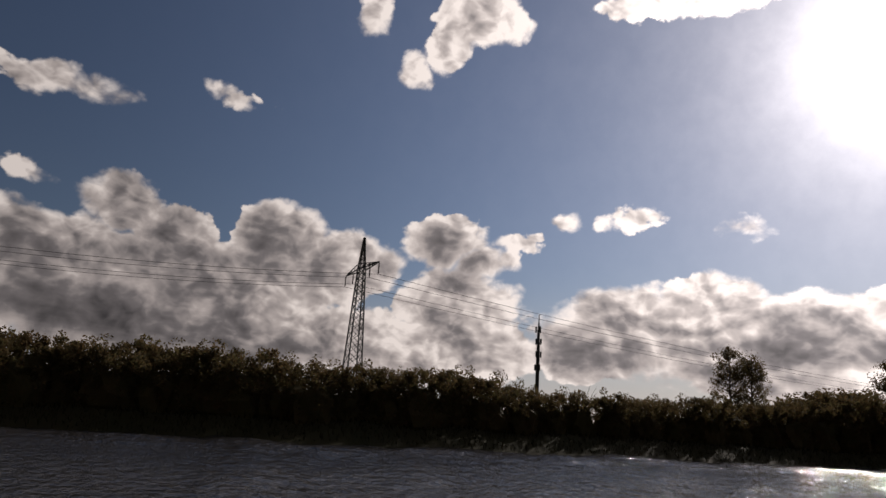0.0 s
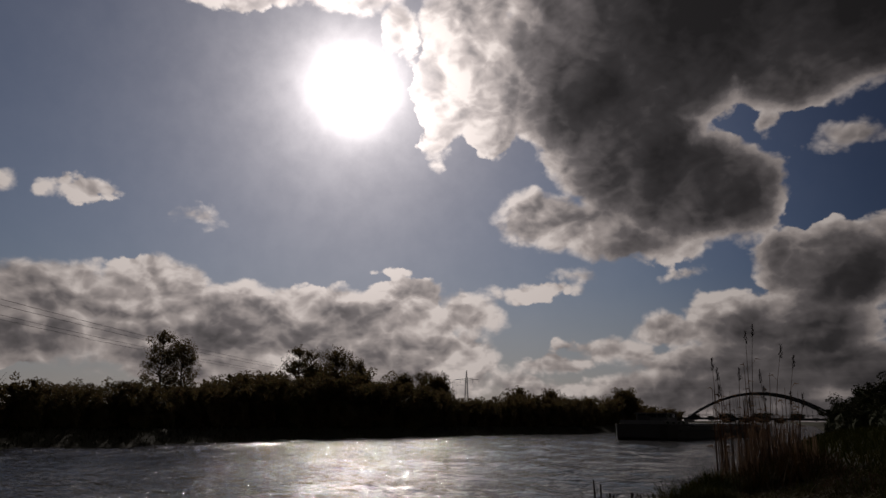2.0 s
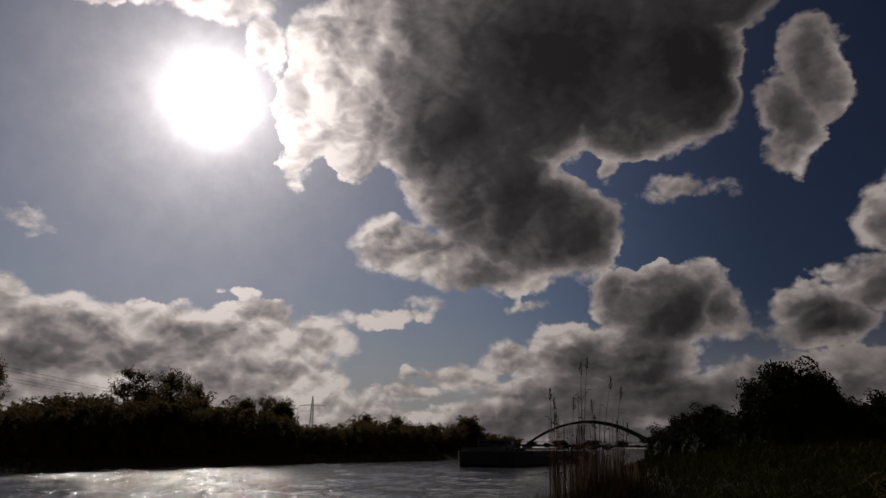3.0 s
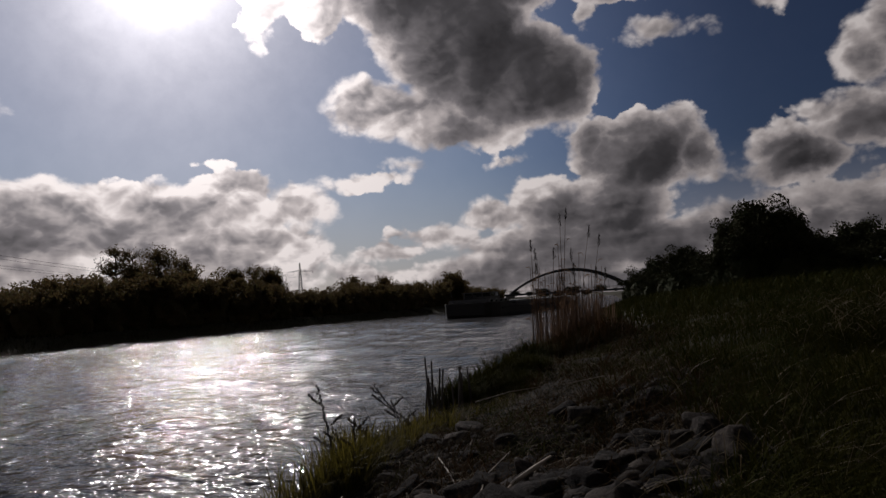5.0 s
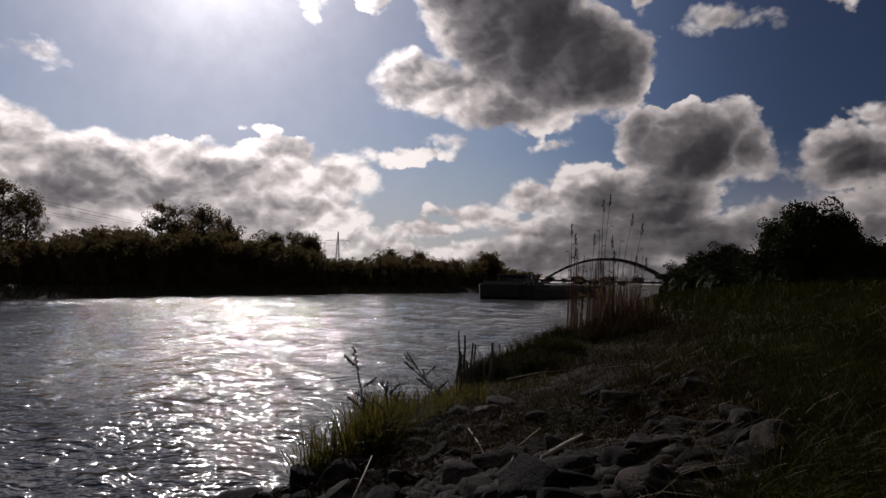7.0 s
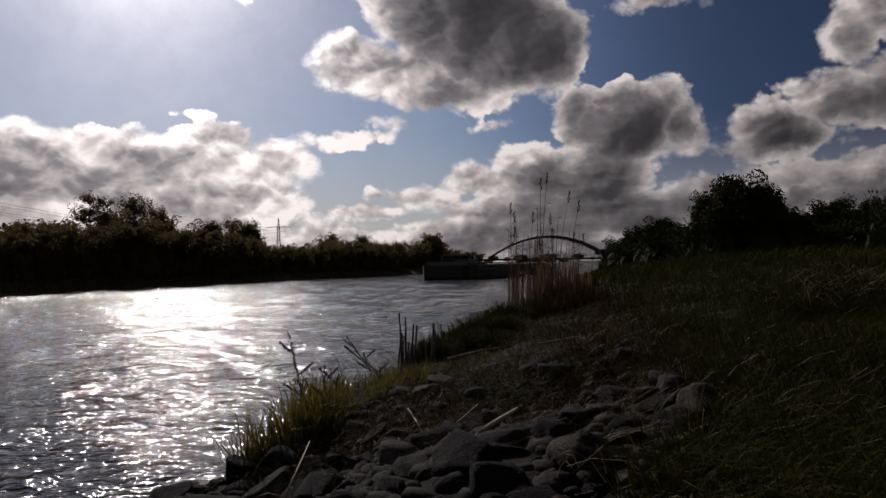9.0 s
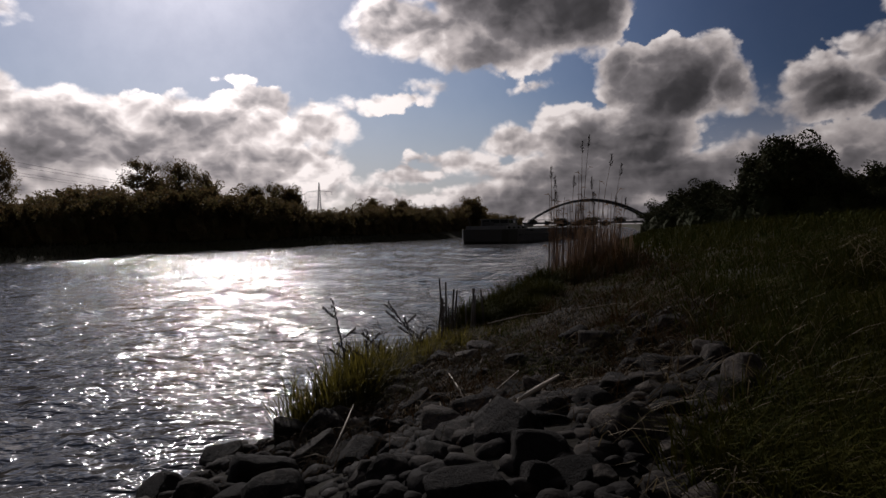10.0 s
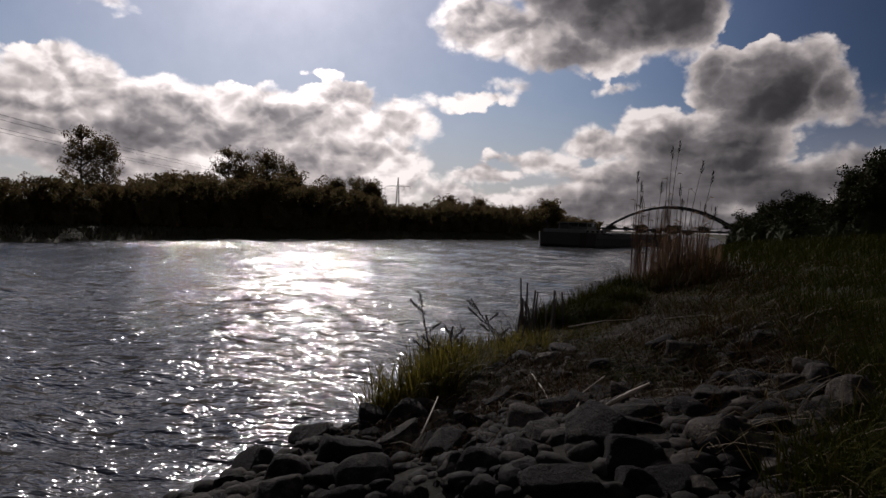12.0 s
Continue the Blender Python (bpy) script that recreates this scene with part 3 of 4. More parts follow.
FAR_GROUP = "trees behind the far bank"
grown(TALL[0], "tree", -48.1, 66, 6.3, "tall open-crowned alder with thinning autumn leaves", "tree", FAR_GROUP, LEAF_HAZED, 0.95, 20)
grown(TALL[1], "tree", -46.7, 67, 6.0, "tall open-crowned alder with thinning autumn leaves", "tree", FAR_GROUP, LEAF_HAZED, 0.8, 140)
grown(ROUND[0], "tree", -42.2, 72, 3.1, "low round-crowned tree behind the far bank", "tree", FAR_GROUP, LEAF_HAZED, 1.5, 50)
grown(ROUND[1], "tree", -39.8, 74, 3.1, "low round-crowned tree behind the far bank", "tree", FAR_GROUP, LEAF_HAZED, 1.1, 80)
grown(TALL[0], "tree", -37.6, 76, 5.6, "clump of tall leafy trees with uneven tops", "tree", FAR_GROUP, LEAF_HAZED, 1.0, 200)
grown(TALL[1], "tree", -34.6, 78, 5.7, "clump of tall leafy trees with uneven tops", "tree", FAR_GROUP, LEAF_HAZED, 0.95, 10)
grown(TALL[0], "tree", -36.2, 77, 5.3, "clump of tall leafy trees with uneven tops", "tree", FAR_GROUP, LEAF_HAZED, 0.8, 300)
grown(TALL[1], "tree", -32.9, 80, 4.9, "clump of tall leafy trees with uneven tops", "tree", FAR_GROUP, LEAF_HAZED, 0.7, 75)
grown(ROUND[0], "tree", -36.0, 80, 3.7, "clump of tall leafy trees with uneven tops", "tree", FAR_GROUP, LEAF_HAZED, 1.0, 170)
grown(ROUND[1], "tree", -32.5, 84, 3.5, "round-crowned tree behind the far bank", "tree", FAR_GROUP, LEAF_HAZED, 0.9, 280)
grown(ROUND[0], "tree", -28.9, 88, 3.4, "round-crowned tree behind the far bank", "tree", FAR_GROUP, LEAF_HAZED, 0.9, 300)
grown(TALL[1], "tree", -27.3, 90, 3.9, "slender tree with a thin feathery top", "tree", FAR_GROUP, LEAF_HAZED, 0.8, 30)
grown(ROUND[1], "tree", -25.9, 92, 3.2, "round-crowned tree behind the far bank", "tree", FAR_GROUP, LEAF_HAZED, 0.8, 70)
grown(ROUND[0], "tree", -19.1, 110, 2.4, "round tree on the far bank", "tree", FAR_GROUP, LEAF_HAZED, 0.7, 0)
grown(ROUND[1], "tree", -16.4, 115, 2.15, "round tree on the far bank", "tree", FAR_GROUP, LEAF_HAZED, 0.8, 90)
grown(ROUND[1], "tree", -10.6, 135, 2.2, "broad round tree where the canal bends", "tree", FAR_GROUP, LEAF_HAZED, 1.1, 40)
grown(ROUND[0], "tree", -13.4, 130, 1.7, "round tree on the far bank", "tree", FAR_GROUP, LEAF_HAZED, 0.9, 120)
for k in range(11):
    a = -23.5 + k * 1.25
    grown(ROUND[k % 2], "tree", a, 300 + 11 * (k % 5), 0.75 + 0.25 * math.sin(k * 2.3), "distant tree near the bridge", "tree", "distant trees", LEAF_DARK, 1.3, 37 * k)

for k in range(14):
    grown(ROUND[k % 2], "tree", -6.5 + k * 1.2, 930, 0.42 + 0.14 * math.sin(k * 2.9), "distant tree beyond the bridge", "tree", "distant trees", LEAF_DARK, 2.2, 61 * k)
for k in range(9):
    grown(BUSHES[k % 5], "bush", -27.0 + k * 1.1, 108 + 5 * (k % 3), 1.35 + 0.25 * math.sin(k * 1.9), "low dark bush behind the far bank", "bush", "bushes on the far bank", LEAF_HAZED, 1.6, 41 * k)

RIGHT_GROUP = "trees on the near bank"
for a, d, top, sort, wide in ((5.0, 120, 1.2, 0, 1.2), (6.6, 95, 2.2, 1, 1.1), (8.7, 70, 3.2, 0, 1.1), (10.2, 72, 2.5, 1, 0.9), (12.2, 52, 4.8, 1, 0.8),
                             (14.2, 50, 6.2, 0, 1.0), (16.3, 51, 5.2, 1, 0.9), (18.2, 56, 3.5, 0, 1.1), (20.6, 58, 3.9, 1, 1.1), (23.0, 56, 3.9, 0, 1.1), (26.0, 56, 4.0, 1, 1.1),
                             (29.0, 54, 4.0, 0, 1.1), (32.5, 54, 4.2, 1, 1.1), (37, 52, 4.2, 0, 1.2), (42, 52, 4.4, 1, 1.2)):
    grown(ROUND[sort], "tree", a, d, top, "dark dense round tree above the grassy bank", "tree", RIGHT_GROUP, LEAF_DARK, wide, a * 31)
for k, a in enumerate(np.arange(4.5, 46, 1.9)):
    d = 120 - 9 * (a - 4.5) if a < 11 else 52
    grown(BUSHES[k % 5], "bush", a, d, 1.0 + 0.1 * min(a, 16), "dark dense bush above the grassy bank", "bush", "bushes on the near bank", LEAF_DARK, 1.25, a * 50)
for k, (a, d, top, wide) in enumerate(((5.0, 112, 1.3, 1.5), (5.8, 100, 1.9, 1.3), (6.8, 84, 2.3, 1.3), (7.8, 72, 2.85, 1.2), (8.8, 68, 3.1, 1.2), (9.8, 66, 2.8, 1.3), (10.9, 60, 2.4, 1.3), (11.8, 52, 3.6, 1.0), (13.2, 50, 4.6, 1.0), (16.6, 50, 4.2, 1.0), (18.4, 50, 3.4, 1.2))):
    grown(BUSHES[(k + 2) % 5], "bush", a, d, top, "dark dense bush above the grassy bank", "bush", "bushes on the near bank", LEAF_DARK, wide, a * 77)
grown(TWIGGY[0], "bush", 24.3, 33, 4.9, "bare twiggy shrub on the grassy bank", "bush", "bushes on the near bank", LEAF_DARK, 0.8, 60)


# ---- power line ----
def pylon(x, y, height, turn, label):
    root = thing("lattice_pylon", (x, y, float(land(x, y))), label, "pylon", "power line", turn=turn)
    H, foot, waist, tip = height, height * 0.052, height * 0.018, 0.12
    arm_z = H * 0.805
    half = lambda z: foot + (waist - foot) * min(z / arm_z, 1) if z < arm_z else waist + (tip - waist) * (z - arm_z) / (H - arm_z)
    for sx_, sy_ in ((1, 1), (-1, 1), (-1, -1), (1, -1)):
        bm = bmesh.new()
        for z0, z1 in ((-0.4, arm_z), (arm_z, H)):
            beam(bm, (sx_ * half(max(z0, 0)), sy_ * half(max(z0, 0)), z0), (sx_ * half(z1), sy_ * half(z1), z1), 0.20)
        part("leg", bm, STEEL, root)
    levels = [0.0]
    while levels[-1] < H * 0.95:
        levels.append(levels[-1] + max(half(levels[-1]) * 1.7, H * 0.028))
    for ax in range(4):
        bm = bmesh.new()
        c, s = ((1, 1), (-1, 1), (-1, -1), (1, -1))[ax], ((-1, 1), (-1, -1), (1, -1), (1, 1))[ax]
        for z0, z1 in zip(levels, levels[1:]):
            z1 = min(z1, H)
            a0, a1, b0, b1 = half(z0), half(z1), half(z0), half(z1)
            beam(bm, (c[0] * a0, c[1] * a0, z0), (s[0] * b1, s[1] * b1, z1), 0.09)
            beam(bm, (s[0] * b0, s[1] * b0, z0), (c[0] * a1, c[1] * a1, z1), 0.09)
        part("lattice", bm, STEEL, root)
    reach = H * 0.27
    ends = []
    for side in (-1, 1):
        bm = bmesh.new()
        w = waist * 1.2
        for sy_ in (-w, w):
            beam(bm, (side * w, sy_, arm_z), (side * reach, 0, arm_z + 0.1), 0.16)
            beam(bm, (side * w, sy_, arm_z + H * 0.03), (side * reach, 0, arm_z + 0.1), 0.13)
        for q in (0.2, 0.4, 0.6, 0.8):
            xx = w + (reach - w) * q
            beam(bm, (side * xx, -w * (1 - q), arm_z), (side * xx, w * (1 - q), arm_z), 0.08)
            beam(bm, (side * xx, -w * (1 - q), arm_z), (side * (xx + (reach - w) * 0.15), -w * (1 - q) * 0.6, arm_z + H * 0.03 * (1 - q)), 0.08)
        part("crossarm", bm, STEEL, root)
        for q in (0.5, 1.0):
            bm = bmesh.new()
            xx = side * reach * q
            for k in range(7):
                tube(bm, [(xx, 0, arm_z - 0.15 - k * 0.27), (xx, 0, arm_z - 0.3 - k * 0.27)], [0.16, 0.09], 8)
            tube(bm, [(xx, 0, arm_z + 0.05), (xx, 0, arm_z - 2.1)], 0.05, 6)
            part("insulator", bm, CERAMIC, root)
            ends.append(Vector((xx, 0, arm_z - 2.1)))
    m = root.matrix_basis
    return [m @ e for e in ends]


px, py = by_bearing(-78.9, 122)
qx, qy = by_bearing(-23.5, 470)
lx, ly = -112.0, -100.0
run = math.degrees(math.atan2(qy - py, qx - px)) - 90
first = pylon(px, py, EYE + math.tan(radians(14.2)) * 122 - 1.3, 9.0, "tall grey lattice power pylon behind the hedge")
second = pylon(qx, qy, EYE + math.tan(radians(3.9)) * 470 - 1.3, run, "distant lattice power pylon with wide crossarm")
third = pylon(lx, ly, 31.0, 9.0, "lattice power pylon further along the line")


def cable(a, b, sag):
    bm = bmesh.new()
    pts = []
    for k in range(25):
        q = k / 24
        p = a.lerp(b, q)
        p.z -= sag * 4 * q * (1 - q)
        pts.append(p)
    tube(bm, pts, 0.035, 5)
    ob = part("power_cable", bm, WIRE)
    tagged(ob, "thin dark overhead power cable between pylons", "cable", "power line")


for a, b in zip(first, second):
    cable(a, b, 9.0)
for a, b in zip(third, first):
    cable(a, b, 3.6)

# radio mast behind the hedge
mx_, my_ = by_bearing(-63.25, 90)
mast = thing("radio_mast", (mx_, my_, 1.2), "slim grey radio mast with antenna panels", "mast")
mh = EYE + math.tan(radians(8.6)) * 90 - 1.2
bm = bmesh.new()
tube(bm, [(0, 0, -0.3), (0, 0, mh * 0.55), (0, 0, mh * 0.86)], [0.27, 0.24, 0.20], 10)
part("pole", bm, MAST_GREY, mast, smooth=True)
bm = bmesh.new()
tube(bm, [(0, 0, mh * 0.86), (0, 0, mh)], [0.12, 0.05], 6)
part("whip", bm, MAST_GREY, mast)
for z in (0.48, 0.60, 0.72, 0.83):
    for k in range(3):
        th = k * math.tau / 3 + z * 5
        bm = bmesh.new()
        c, s = math.cos(th) * 0.36, math.sin(th) * 0.36
        box(bm, (c - 0.09, s - 0.09, mh * z), (c + 0.09, s + 0.09, mh * z + 0.8))
        beam(bm, (0, 0, mh * z + 0.5), (c, s, mh * z + 0.5), 0.08)
        bmesh.ops.bevel(bm, geom=bm.edges[:12], offset=0.02, segments=1, affect="EDGES")
        part("antenna", bm, MAST_GREY, mast)

# ---- arch bridge ----
BD = 350.0
bl, br = Vector((*by_bearing(-5.7, BD), 0)), Vector((*by_bearing(4.5, BD), 0))
span = (br - bl).length
bridge = thing("arch_bridge", tuple((bl + br) / 2), "dark steel tied-arch road bridge across the canal", "bridge", turn=9)
DECK = EYE + math.tan(radians(0.25)) * BD
RISE = EYE + math.tan(radians(2.05)) * BD - DECK
half_w = 4.5


def arch_z(x):
    return DECK + RISE * (1 - (2 * x / span) ** 2)


for side in (-1, 1):
    bm = bmesh.new()
    n = 28
    rings = []
    for k in range(n + 1):
        x0 = -span / 2 + span * k / n
        z0 = arch_z(x0)
        rings.append([bm.verts.new((x0, side * half_w + a, z0 + b)) for a, b in ((-0.4, -0.55), (0.4, -0.55), (0.4, 0.55), (-0.4, 0.55))])
    for a, b in zip(rings, rings[1:]):
        for i in range(4):
            bm.faces.new((a[i], a[(i + 1) % 4], b[(i + 1) % 4], b[i]))
    bm.faces.new(rings[0][::-1])
    bm.faces.new(rings[-1])
    bmesh.ops.recalc_face_normals(bm, faces=bm.faces[:])
    part("arch", bm, ARCH_PAINT, bridge)
    for k in range(1, 15):
        x0 = -span / 2 + span * k / 15
        bm = bmesh.new()
        tube(bm, [(x0, side * half_w, DECK), (x0, side * half_w, arch_z(x0))], 0.06, 6)
        part("hanger", bm, STEEL, bridge)
    bm = bmesh.new()
    for z in (0.5, 1.1):
        beam(bm, (-span * 0.75, side * (half_w + 0.7), DECK + z + 0.3), (span * 0.75, side * (half_w + 0.7), DECK + z + 0.3), 0.08)
    for k in range(48):
        x0 = -span * 0.75 + span * 1.5 * k / 47
        beam(bm, (x0, side * (half_w + 0.7), DECK), (x0, side * (half_w + 0.7), DECK + 1.4), 0.07)
    part("railing", bm, STEEL, bridge)
    bm = bmesh.new()
    box(bm, (side * span * 0.5 - 2, -half_w - 1, -2.5), (side * span * 0.5 + 2, half_w + 1, DECK - 1.0))
    part("abutment", bm, CONCRETE, bridge)
bm = bmesh.new()
box(bm, (-span * 0.8, -half_w - 1, DECK - 1.0), (span * 0.8, half_w + 1, DECK))
part("deck", bm, ARCH_PAINT, bridge)
for k in range(1, 5):
    x0 = -span / 2 + span * k / 5
    bm = bmesh.new()
    beam(bm, (x0, -half_w, arch_z(x0)), (x0, half_w, arch_z(x0)), 0.4)
    part("cross_brace", bm, ARCH_PAINT, bridge)

# ---- barge ----
barge = thing("barge", (-12.1, 71.5, 0), "dark low cargo barge with pale wheelhouse under way", "barge", turn=-14)
barge.scale.z = 0.85
L, BW = 42.0, 6.4  # local +y is ahead
bm = bmesh.new()
secs = []
for q in (0.0, 0.02, 0.06, 0.3, 0.6, 0.85, 0.94, 0.985, 1.0):
    yy = q * L
    w = BW / 2 * (0.72 if q == 0 else 0.88 if q < 0.03 else 1.0 if q < 0.86 else 0.86 if q < 0.95 else 0.5 if q < 0.99 else 0.12)
    top = 1.25 if 0.08 < q < 0.86 else 1.9 if q < 0.5 else 2.1
    if q == 0.0:
        low = 0.35
    else:
        low = -0.8
    secs.append([bm.verts.new(c) for c in ((-w, yy, top), (-w * 0.97, yy, 0.3), (-w * 0.85, yy, low), (w * 0.85, yy, low), (w * 0.97, yy, 0.3), (w, yy, top))])
for a, b in zip(secs, secs[1:]):
    for k in range(6):
        bm.faces.new((a[k], a[(k + 1) % 6], b[(k + 1) % 6], b[k]))
bm.faces.new(secs[0][::-1])
bm.faces.new(secs[-1])
bmesh.ops.recalc_face_normals(bm, faces=bm.faces[:])
part("hull", bm, HULL, barge)
bm = bmesh.new()
for side in (-1, 1):
    beam(bm, (side * BW / 2 * 1.005, 3, 1.15), (side * BW / 2 * 1.005, L * 0.86, 1.15), 0.14, 0.16)
part("rubbing_strake", bm, TARRED, barge)
bm = bmesh.new()
box(bm, (-2.5, 9.5, 1.2), (2.5, L * 0.84, 1.75))
part("hatch_coaming", bm, HULL, barge)
for k in range(8):
    y0 = 9.7 + k * 3.15
    bm = bmesh.new()
    box(bm, (-2.6, y0, 1.75), (2.6, y0 + 3.05, 1.98))
    bmesh.ops.bevel(bm, geom=bm.edges[:], offset=0.08, segments=2, affect="EDGES")
    part("hatch_cover", bm, HATCH, barge)
bm = bmesh.new()
box(bm, (-2.4, 0.9, 1.85), (2.4, 7.8, 2.35))
bmesh.ops.bevel(bm, geom=bm.edges[:], offset=0.08, segments=2, affect="EDGES")
part("deckhouse", bm, CABIN, barge, "pale grey deckhouse")
bm = bmesh.new()
box(bm, (-1.7, 3.6, 2.3), (1.7, 6.4, 2.7))
box(bm, (-1.8, 3.4, 3.15), (1.8, 6.6, 3.27))
for sx_ in (-1.62, 1.62):
    for yy in (3.7, 5.0, 6.3):
        beam(bm, (sx_, yy, 2.65), (sx_, yy, 3.2), 0.12)
for xx in (-0.6, 0.6):
    for yy in (3.7, 6.3):
        beam(bm, (xx, yy, 2.65), (xx, yy, 3.2), 0.1)
wheel = part("wheelhouse", bm, CABIN, barge, "pale wheelhouse with windows all round")
bm = bmesh.new()
box(bm, (-1.6, 3.72, 2.7), (1.6, 6.28, 3.15))
part("pane", bm, glass, wheel)
bm = bmesh.new()
tube(bm, [(0, 5.0, 3.2), (0, 5.0, 4.2)], [0.05, 0.03], 6)
beam(bm, (-0.6, 5.0, 3.9), (0.6, 5.0, 3.9), 0.05)
part("signal_mast", bm, STEEL, barge)
bm = bmesh.new()
box(bm, (-0.5, 1.2, 2.3), (0.5, 2.2, 2.9))
part("funnel", bm, TARRED, barge)
for k in range(4):
    for side in (-1, 1):
        bm = bmesh.new()
        box(bm, (side * 2.40, 1.6 + 1.5 * k, 1.98), (side * 2.43, 2.2 + 1.5 * k, 2.22))
        part("window", bm, glass, barge)
for side in (-1, 1):
    for q in (0.03, 0.93):
        bm = bmesh.new()
        tube(bm, [(side * 1.9, q * L, 1.8), (side * 1.9, q * L, 2.4)], 0.1, 8)
        part("bollard", bm, TARRED, barge)
bm = bmesh.new()
tube(bm, [(-1.5, 0.4, 1.8), (-1.5, -0.2, 3.4)], 0.03, 5)
part("flag_staff", bm, STEEL, barge)

# house behind the far trees
hx, hy = by_bearing(-44.9, 92)
house = thing("house", (hx, hy, 1.3), "small brick house with dark tiled roof and chimney", "house", turn=20)
bm = bmesh.new()
box(bm, (-4, -3, -0.2), (4, 3, 2.0))
part("wall", bm, BRICK, house)
bm = bmesh.new()
vs = [bm.verts.new(c) for c in ((-4.3, -3.3, 1.9), (4.3, -3.3, 1.9), (4.3, 3.3, 1.9), (-4.3, 3.3, 1.9), (-4.3, 0, 4.1), (4.3, 0, 4.1))]
for f in ((0, 1, 5, 4), (2, 3, 4, 5), (0, 4, 3), (1, 2, 5), (3, 2, 1, 0)):
    bm.faces.new([vs[k] for k in f])
roof = part("roof", bm, ROOF, house)
bm = bmesh.new()
box(bm, (2.0, -0.4, 3.4), (2.8, 0.4, 4.9))
part("chimney", bm, BRICK, roof)


# ---- near bank: stones, grass, reeds ----
def blades(rng, pos, height, width, lean, bend=0.5, drift=(0.25, -0.1)):
    """Grass blades as tapered, bent strips: verts and faces. pos (n, 3); height, width, lean by blade."""
    n = len(pos)
    th = rng.uniform(0, math.tau, n)
    out = np.stack([np.cos(th), np.sin(th), np.zeros(n)], 1)
    out = out + np.array([drift[0], drift[1], 0])
    side = np.stack([-np.sin(th + 0.6), np.cos(th + 0.6), np.zeros(n)], 1) * (width / 2)[:, None]
    rows = []
    for q in (0.0, 0.4, 0.75):
        c = pos + out * (height * lean * (q + bend * q * q))[:, None]
        c[:, 2] += height * (q - 0.25 * bend * q * q * lean * 2)
        w = (1.0 - 0.55 * q)
        rows += [c - side * w, c + side * w]
    c = pos + out * (height * lean * (1 + bend * 1.3))[:, None]
    c[:, 2] += height * (1 - 0.45 * bend * lean * 2)
    rows.append(c)
    v = np.stack(rows, 1).reshape(-1, 3)
    b = (np.arange(n) * 7)[:, None]
    quads = np.concatenate([b + np.array([0, 1, 3, 2]), b + np.array([2, 3, 5, 4])])
    tris = b + np.array([4, 5, 6])
    return v, [tuple(r) for r in quads.tolist()] + [tuple(r) for r in tris.tolist()]


def on_land(x, y, lift=0.0):
    return np.stack([x, y, land(x, y) + lift], 1)


def lay(name, vf, mat, label, category):
    return tagged(mesh_ob(name, vf[0].tolist(), vf[1], mat), label, category, kind="stuff")


rng = np.random.default_rng(21)


def patch(n, smin, smax, ymin, ymax, power=1.0):
    y = ymin + (ymax - ymin) * rng.uniform(0, 1, n) ** power
    s = rng.uniform(smin, smax, n)
    return near_edge(y) + s, y


# long meadow grass from the stones up the slope
y = 2.0 + 34 * rng.uniform(0, 1, 62000) ** 2.0
x = near_edge(y) + 3.75 + 0.3 * np.sin(y * 1.7) + (0.4 + 0.75 * y) * rng.uniform(0, 1, len(y)) ** 0.9
lumps = np.array([noise.noise(Vector((a * 0.9, b * 0.9, 0))) for a, b in zip(x, y)])
h = (0.30 + 0.22 * lumps + 0.16 * rng.uniform(0, 1, len(y))).clip(0.14, 0.75)
w = 0.007 + 0.0007 * y
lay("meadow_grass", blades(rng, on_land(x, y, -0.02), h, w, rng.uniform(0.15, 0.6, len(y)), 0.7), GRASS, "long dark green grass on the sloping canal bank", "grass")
# pale blades: dry stalks, and glints on green blades put in as straw colour
y = 2.2 + 20 * rng.uniform(0, 1, 1900) ** 1.6
x = near_edge(y) + 3.2 + (0.5 + 0.7 * y) * rng.uniform(0, 1, len(y))
lay("dry_grass", blades(rng, on_land(x, y, 0.12), rng.uniform(0.12, 0.34, len(y)), 0.006 + 0.0007 * y, rng.uniform(0.3, 1.1, len(y)), 1.0), STRAW, "pale dry grass stalks and pale glints on blades among the green", "dry grass")
# brown withered growth between the stones and the reeds
x, y = patch(23000, 0.15, 4.2, 5.5, 20.0, 1.35)
lumps = np.array([noise.noise(Vector((a * 1.3, b * 1.0, 3))) + 0.5 * noise.noise(Vector((a * 3.1, b * 2.4, 8))) for a, b in zip(x, y)])
keep = lumps > -0.28
x, y, lumps = x[keep], y[keep], lumps[keep]
lay("withered_grass", blades(rng, on_land(x, y), (rng.uniform(0.08, 0.30, len(y)) * (1.0 + 1.3 * lumps)).clip(0.05, 0.6), 0.007 + 0.0006 * y, rng.uniform(0.2, 1.0, len(y)), 0.9), DRYLEAF, "brown withered grass over the stony bank", "dry grass")
x, y = patch(1500, 0.2, 3.8, 5.2, 14.0)
lay("dead_stalks", blades(rng, on_land(x, y, 0.10), rng.uniform(0.07, 0.20, len(y)), np.full(len(y), 0.010), rng.uniform(0.5, 1.9, len(y)), 1.0), STRAW, "bleached dead stalks lying over the stones", "dry grass")
# green growth among the brown
x, y = patch(6500, 0.6, 4.1, 6.0, 19.0, 1.3)
lumps = np.array([noise.noise(Vector((a * 1.1 + 5, b * 0.8, 1))) for a, b in zip(x, y)])
x, y = x[lumps > -0.05], y[lumps > -0.05]
lay("bank_grass", blades(rng, on_land(x, y), rng.uniform(0.12, 0.42, len(y)), 0.006 + 0.0008 * y, rng.uniform(0.2, 0.8, len(y)), 0.9), GRASS, "green grass tufts among the withered growth", "grass")
